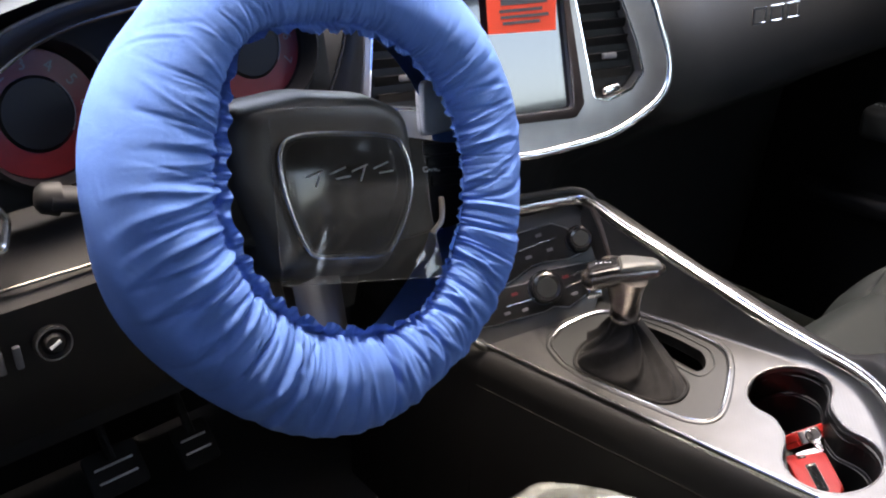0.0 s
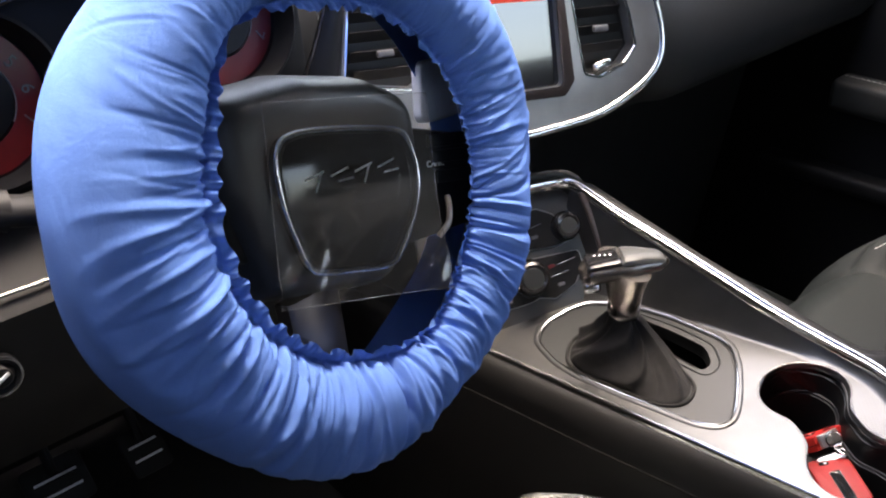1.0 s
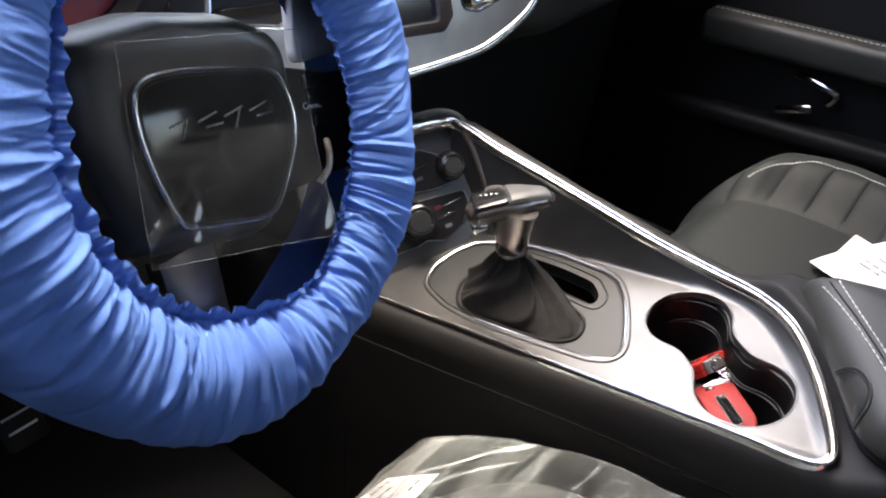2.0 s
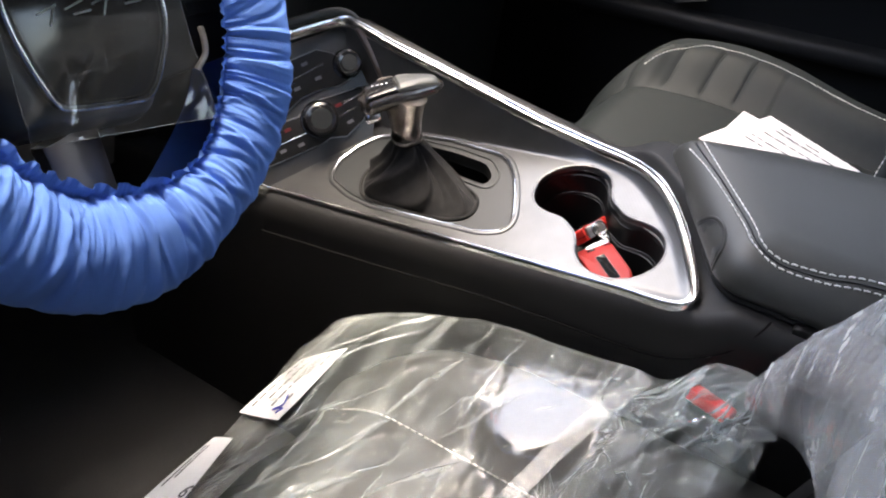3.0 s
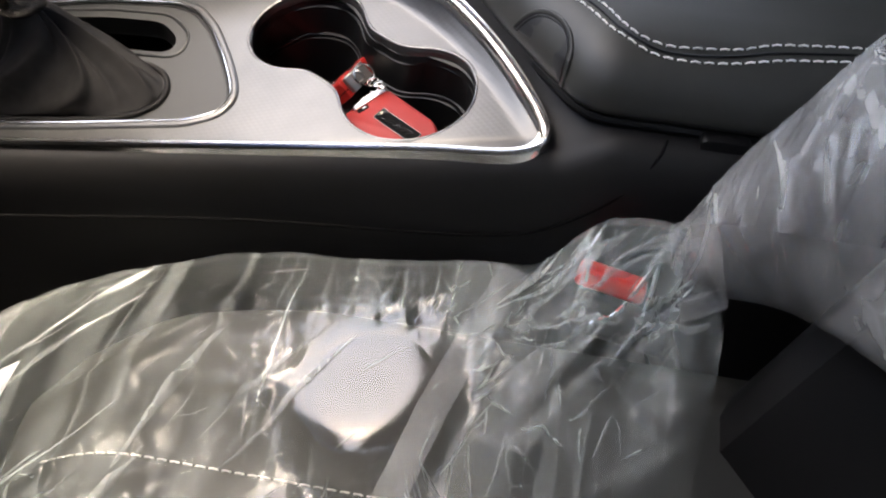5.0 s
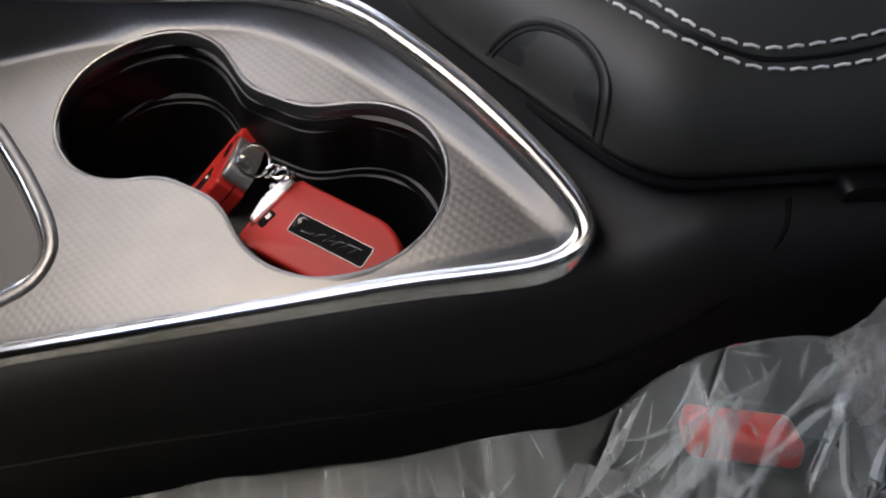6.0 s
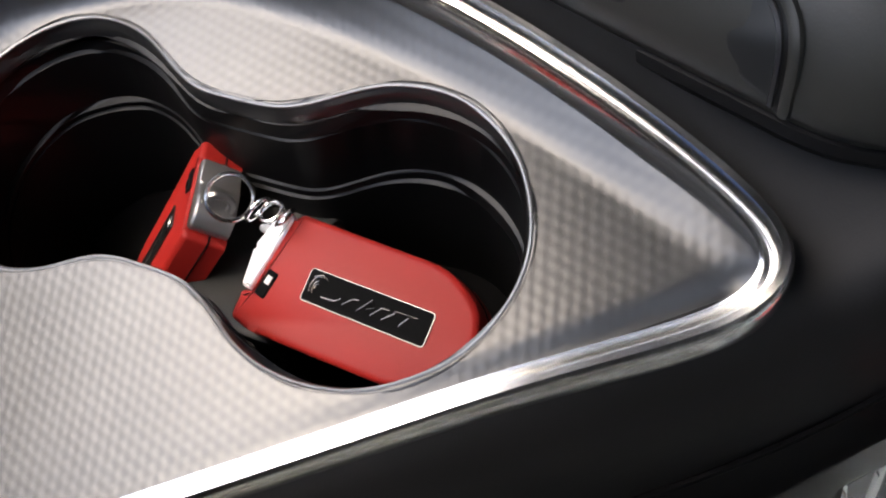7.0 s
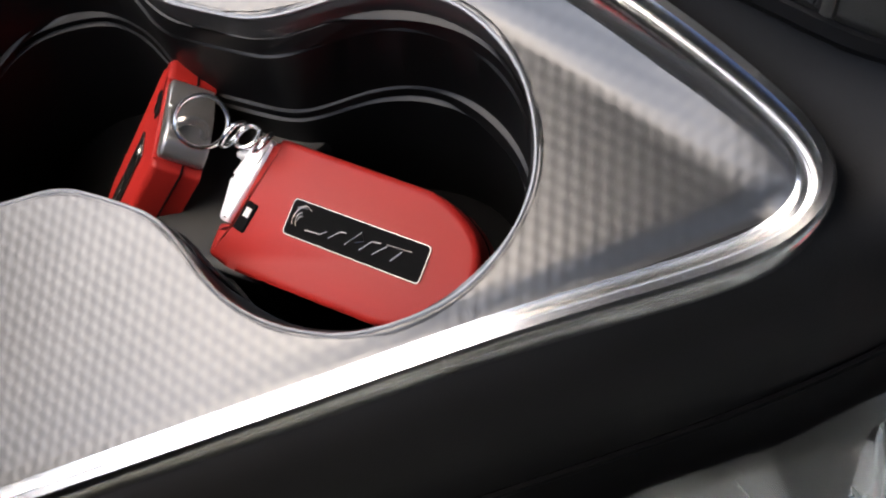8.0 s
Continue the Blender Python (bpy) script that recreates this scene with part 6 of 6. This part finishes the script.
def stalk(name, pts, r, mat_end, label):
    th = thing(name, pts[0], label, "column stalk", "steering column stalks")
    path = smooth_path(pts, 8)
    rings = [disc_prof(r * (0.75 + 0.25 * k / (len(path) - 1)), 14, r * 0.7) for k in range(len(path))]
    out = []
    for k, p in enumerate(path):
        d = (path[min(k + 1, len(path) - 1)] - path[max(k - 1, 0)]).normalized()
        s = d.cross(Vector((0, 0, 1))).normalized()
        u = s.cross(d)
        out.append([p + s * x + u * y for x, y in rings[k]])
    part("arm", loft(out), PLASTIC, th)
    d = (path[-1] - path[-2]).normalized()
    m = basis(path[-1], d.orthogonal(), d.cross(d.orthogonal()))
    part("end_cap", lathe([(0, 0.009), (r * 0.55, 0.008), (r * 0.85, 0.004), (r * 0.95, -0.006), (0, -0.006)], m, 20), mat_end, th, "grey stalk end")


stalk("column_stalk", [(0.0, 0.53, 0.665), (-0.06, 0.545, 0.685), (-0.118, 0.552, 0.702)], 0.012, PLASTIC, "black multifunction stalk beside the steering column")
th = thing("shift_paddle", (0.17, 0.543, 0.69), "shift paddle wrapped in clear film, its brightness painted pale", "shift paddle")
m = basis((0.186, 0.5385, 0.694), (0.93, 0.13, -0.2), (0.1, 0.33, 0.94))
part("paddle", prism(round_poly([(-0.022, -0.022), (0.030, -0.018), (0.026, 0.014), (0.008, 0.024), (-0.018, 0.022)], 0.009, 5), -0.004, 0.004, m, 0.0025, 3), PADDLE, th)


def column():
    th = thing("steering_column", (0.06, 0.58, 0.62), "black steering column shroud", "steering column")
    a, b = W0 @ Vector((0, -0.01, -0.03)), W0 @ Vector((0, -0.01, -0.20))
    rings = []
    for k in range(8):
        p = a.lerp(b, k / 7)
        rr = 0.045 + 0.02 * sstep(0, 0.6, k / 7)
        rings.append([p + W0.to_3x3() @ Vector((rr * x, rr * y * 0.9, 0)) for x, y in disc_prof(1, 20)])
    part("shroud", loft(rings), PLASTIC, th)


column()


def gauge(name, c, r, digits):
    th = thing(name, c, "round gauge with red dial face", "gauge", "instrument cluster gauges")
    m = basis(c, (1, 0.10, 0), (0, 0.28, 1))
    part("dial", lathe([(0, 0.001), (r, 0.001), (r, -0.01), (0, -0.01)], m, 40), DIAL, th, "dark red dial")
    part("dial_centre", lathe([(0, 0.003), (r * 0.55, 0.003), (r * 0.6, 0.001), (0, 0.0)], m, 32), WELL, th, "black dial centre")
    ring = [m @ Vector((r * 0.57 * math.cos(a), r * 0.57 * math.sin(a), 0.0035)) for a in [radians(-40 + 2.2 * k) for k in range(40)]]
    part("centre_arc", sweep(ring, disc_prof(0.0006, 5), m.to_3x3() @ Vector((0, 0, 1))), GREY, th)
    for d, ang in digits:
        part("numeral", text_bm(d, r * 0.26, m @ pose(r * 0.78 * math.cos(radians(ang)), r * 0.78 * math.sin(radians(ang)), 0.0015) @ pose(0, 0, 0, 0, 0, ang - 90)), GREY, th, smooth=False)
    part("bezel_ring", lathe([(r * 1.0, 0.0), (r * 1.10, 0.0), (r * 1.20, 0.018), (r * 1.13, 0.021), (r * 1.02, 0.004)], m, 48), PLASTIC, th, "black gauge ring")


DIGITS = [(str(n), 180 - 30 * n) for n in range(1, 8)]
gauge("gauge", (-0.088, 0.655, 0.722), 0.046, DIGITS)
gauge("gauge", (0.088, 0.660, 0.738), 0.046, DIGITS)


def cluster():
    th = thing("instrument_cluster", (0.0, 0.68, 0.72), "black instrument cluster hood with chrome arc", "instrument cluster")
    m = basis((0.0, 0.668, 0.725), (1, 0.05, 0), (0, 0.28, 1))
    part("panel", prism(round_poly([(-0.20, -0.07), (0.17, -0.07), (0.18, 0.04), (0.12, 0.085), (-0.14, 0.085), (-0.21, 0.04)], 0.03, 6), -0.02, -0.008, m, 0.003, 2), PLASTIC, th, "black cluster panel")
    # broad satin lip of the hood between two bright lines, running down past the right-hand gauge
    low = smooth_path([(-0.165, 0.65, 0.690), (-0.150, 0.65, 0.722), (-0.130, 0.65, 0.743), (-0.106, 0.65, 0.759), (-0.081, 0.65, 0.772), (-0.051, 0.65, 0.7805), (-0.015, 0.65, 0.785), (0.035, 0.65, 0.788), (0.095, 0.65, 0.785), (0.143, 0.65, 0.772), (0.167, 0.65, 0.752), (0.174, 0.65, 0.735), (0.166, 0.65, 0.709), (0.154, 0.65, 0.683), (0.145, 0.65, 0.660)], 8)
    high = smooth_path([(-0.190, 0.64, 0.705), (-0.172, 0.64, 0.737), (-0.148, 0.64, 0.760), (-0.121, 0.64, 0.777), (-0.095, 0.64, 0.789), (-0.060, 0.64, 0.798), (-0.015, 0.64, 0.804), (0.040, 0.64, 0.807), (0.110, 0.64, 0.804), (0.165, 0.64, 0.790), (0.188, 0.645, 0.764), (0.193, 0.65, 0.735), (0.192, 0.65, 0.707), (0.187, 0.65, 0.674), (0.182, 0.65, 0.650)], 8)
    part("hood_lip", grid_bm(len(low), 7, lambda i, j: low[i].lerp(high[i], j / 6) + Vector((0, -0.005 * math.sin(math.pi * j / 6), 0))), GREY_SOFT, th, "satin dark grey lip of the hood", side=(0, -1, 0))
    part("inner_arc", sweep(low, disc_prof(0.0020, 8)), NECK, th, "polished dark arc round the gauges")
    part("outer_arc", sweep(high, disc_prof(0.0016, 8)), SILVER, th, "silver arc along the hood")
    top = grid_bm(16, 8, lambda i, j: m @ Vector((-0.21 + 0.40 * i / 15, 0.075 - 0.05 * ((i - 7.5) / 7.5) ** 2 + 0.012 * j / 7, 0.055 - 0.09 * j / 7)))
    part("hood", top, PLASTIC, th, "black hood over the gauges")


cluster()


def lower_panel():
    th = thing("driver_knee_panel", (-0.1, 0.62, 0.55), "black knee panel with light switch and silver line", "dash panel")
    rings = []
    for k in range(12):
        x = -0.36 + 0.50 * k / 11
        rings.append([(x, 0.640, 0.640), (x, 0.600, 0.628), (x, 0.585, 0.615), (x, 0.588, 0.56), (x, 0.61, 0.49), (x, 0.68, 0.44), (x, 0.70, 0.46), (x, 0.70, 0.64)])
    part("panel", loft(rings), PLASTIC, th)
    part("silver_line", sweep([(-0.36, 0.592, 0.632), (-0.15, 0.592, 0.628), (0.02, 0.592, 0.624)], disc_prof(0.0013, 8)), NECK, th, "thin silver line")
    m = basis((-0.131, 0.582, 0.582), (1, 0, 0), (0, 0.15, 1))
    k = part("light_switch", lathe([(0, 0.006), (0.006, 0.006), (0.0085, 0.002), (0.011, 0.004), (0.013, 0.003), (0.0135, -0.004)], m, 24), PLASTIC, th, "round light switch")
    part("switch_ring", lathe([(0.0115, 0.0045), (0.0128, 0.0045), (0.0128, 0.002), (0.0115, 0.002)], m, 24), CHROME, k)
    part("switch_mark", box_bm((0.009, 0.002, 0.001), m @ pose(0, 0, 0.0065, 0, 0, 25)), WHITE_PRINT, k)
    for x in (-0.155, -0.167):
        part("dimmer_slider", box_bm((0.005, 0.004, 0.020), pose(x, 0.585, 0.578, 8), 0.001, 2), GREY, th, "small slider")
    v = basis((-0.165, 0.60, 0.672), (1, 0.1, 0), (0, 0.3, 1))
    part("side_vent_ring", sweep([v @ Vector((x, y, 0)) for x, y in round_poly([(-0.05, -0.018), (0.022, -0.018), (0.03, 0.0), (0.022, 0.02), (-0.05, 0.024)], 0.008, 5)], disc_prof(0.003, 8), v.to_3x3() @ Vector((0, 0, 1)), True), CHROME, th, "chrome ring of the side vent")


lower_panel()


def pedals():
    for x, w, z in ((-0.03, 0.07, 0.165), (0.075, 0.05, 0.15)):
        th = thing("foot_pedal", (x, 0.92, z), "black rubber pedal with thin metal strips", "pedal", "pedals")
        m = basis((x, 0.92, z), (1, 0, 0), (0, 0.75, 0.66))
        part("pad", prism(round_poly([(-w / 2, -0.03), (w / 2, -0.03), (w / 2, 0.03), (-w / 2, 0.03)], 0.008, 4), -0.006, 0.0, m, 0.002, 2), PLASTIC, th)
        for yy in (-0.010, 0.008):
            # strips are painted pale, as their glint does not arise in the footwell
            part("metal_strip", box_bm((w * 0.7, 0.003, 0.002), m @ pose(0, yy, 0.001), 0.0005, 1), PADDLE, th, "thin metal strip painted pale for its glint")
        part("arm", sweep([(x, 0.93, z + 0.01), (x, 1.0, z + 0.1), (x, 1.05, z + 0.25)], disc_prof(0.006, 8)), PLASTIC, th)


pedals()
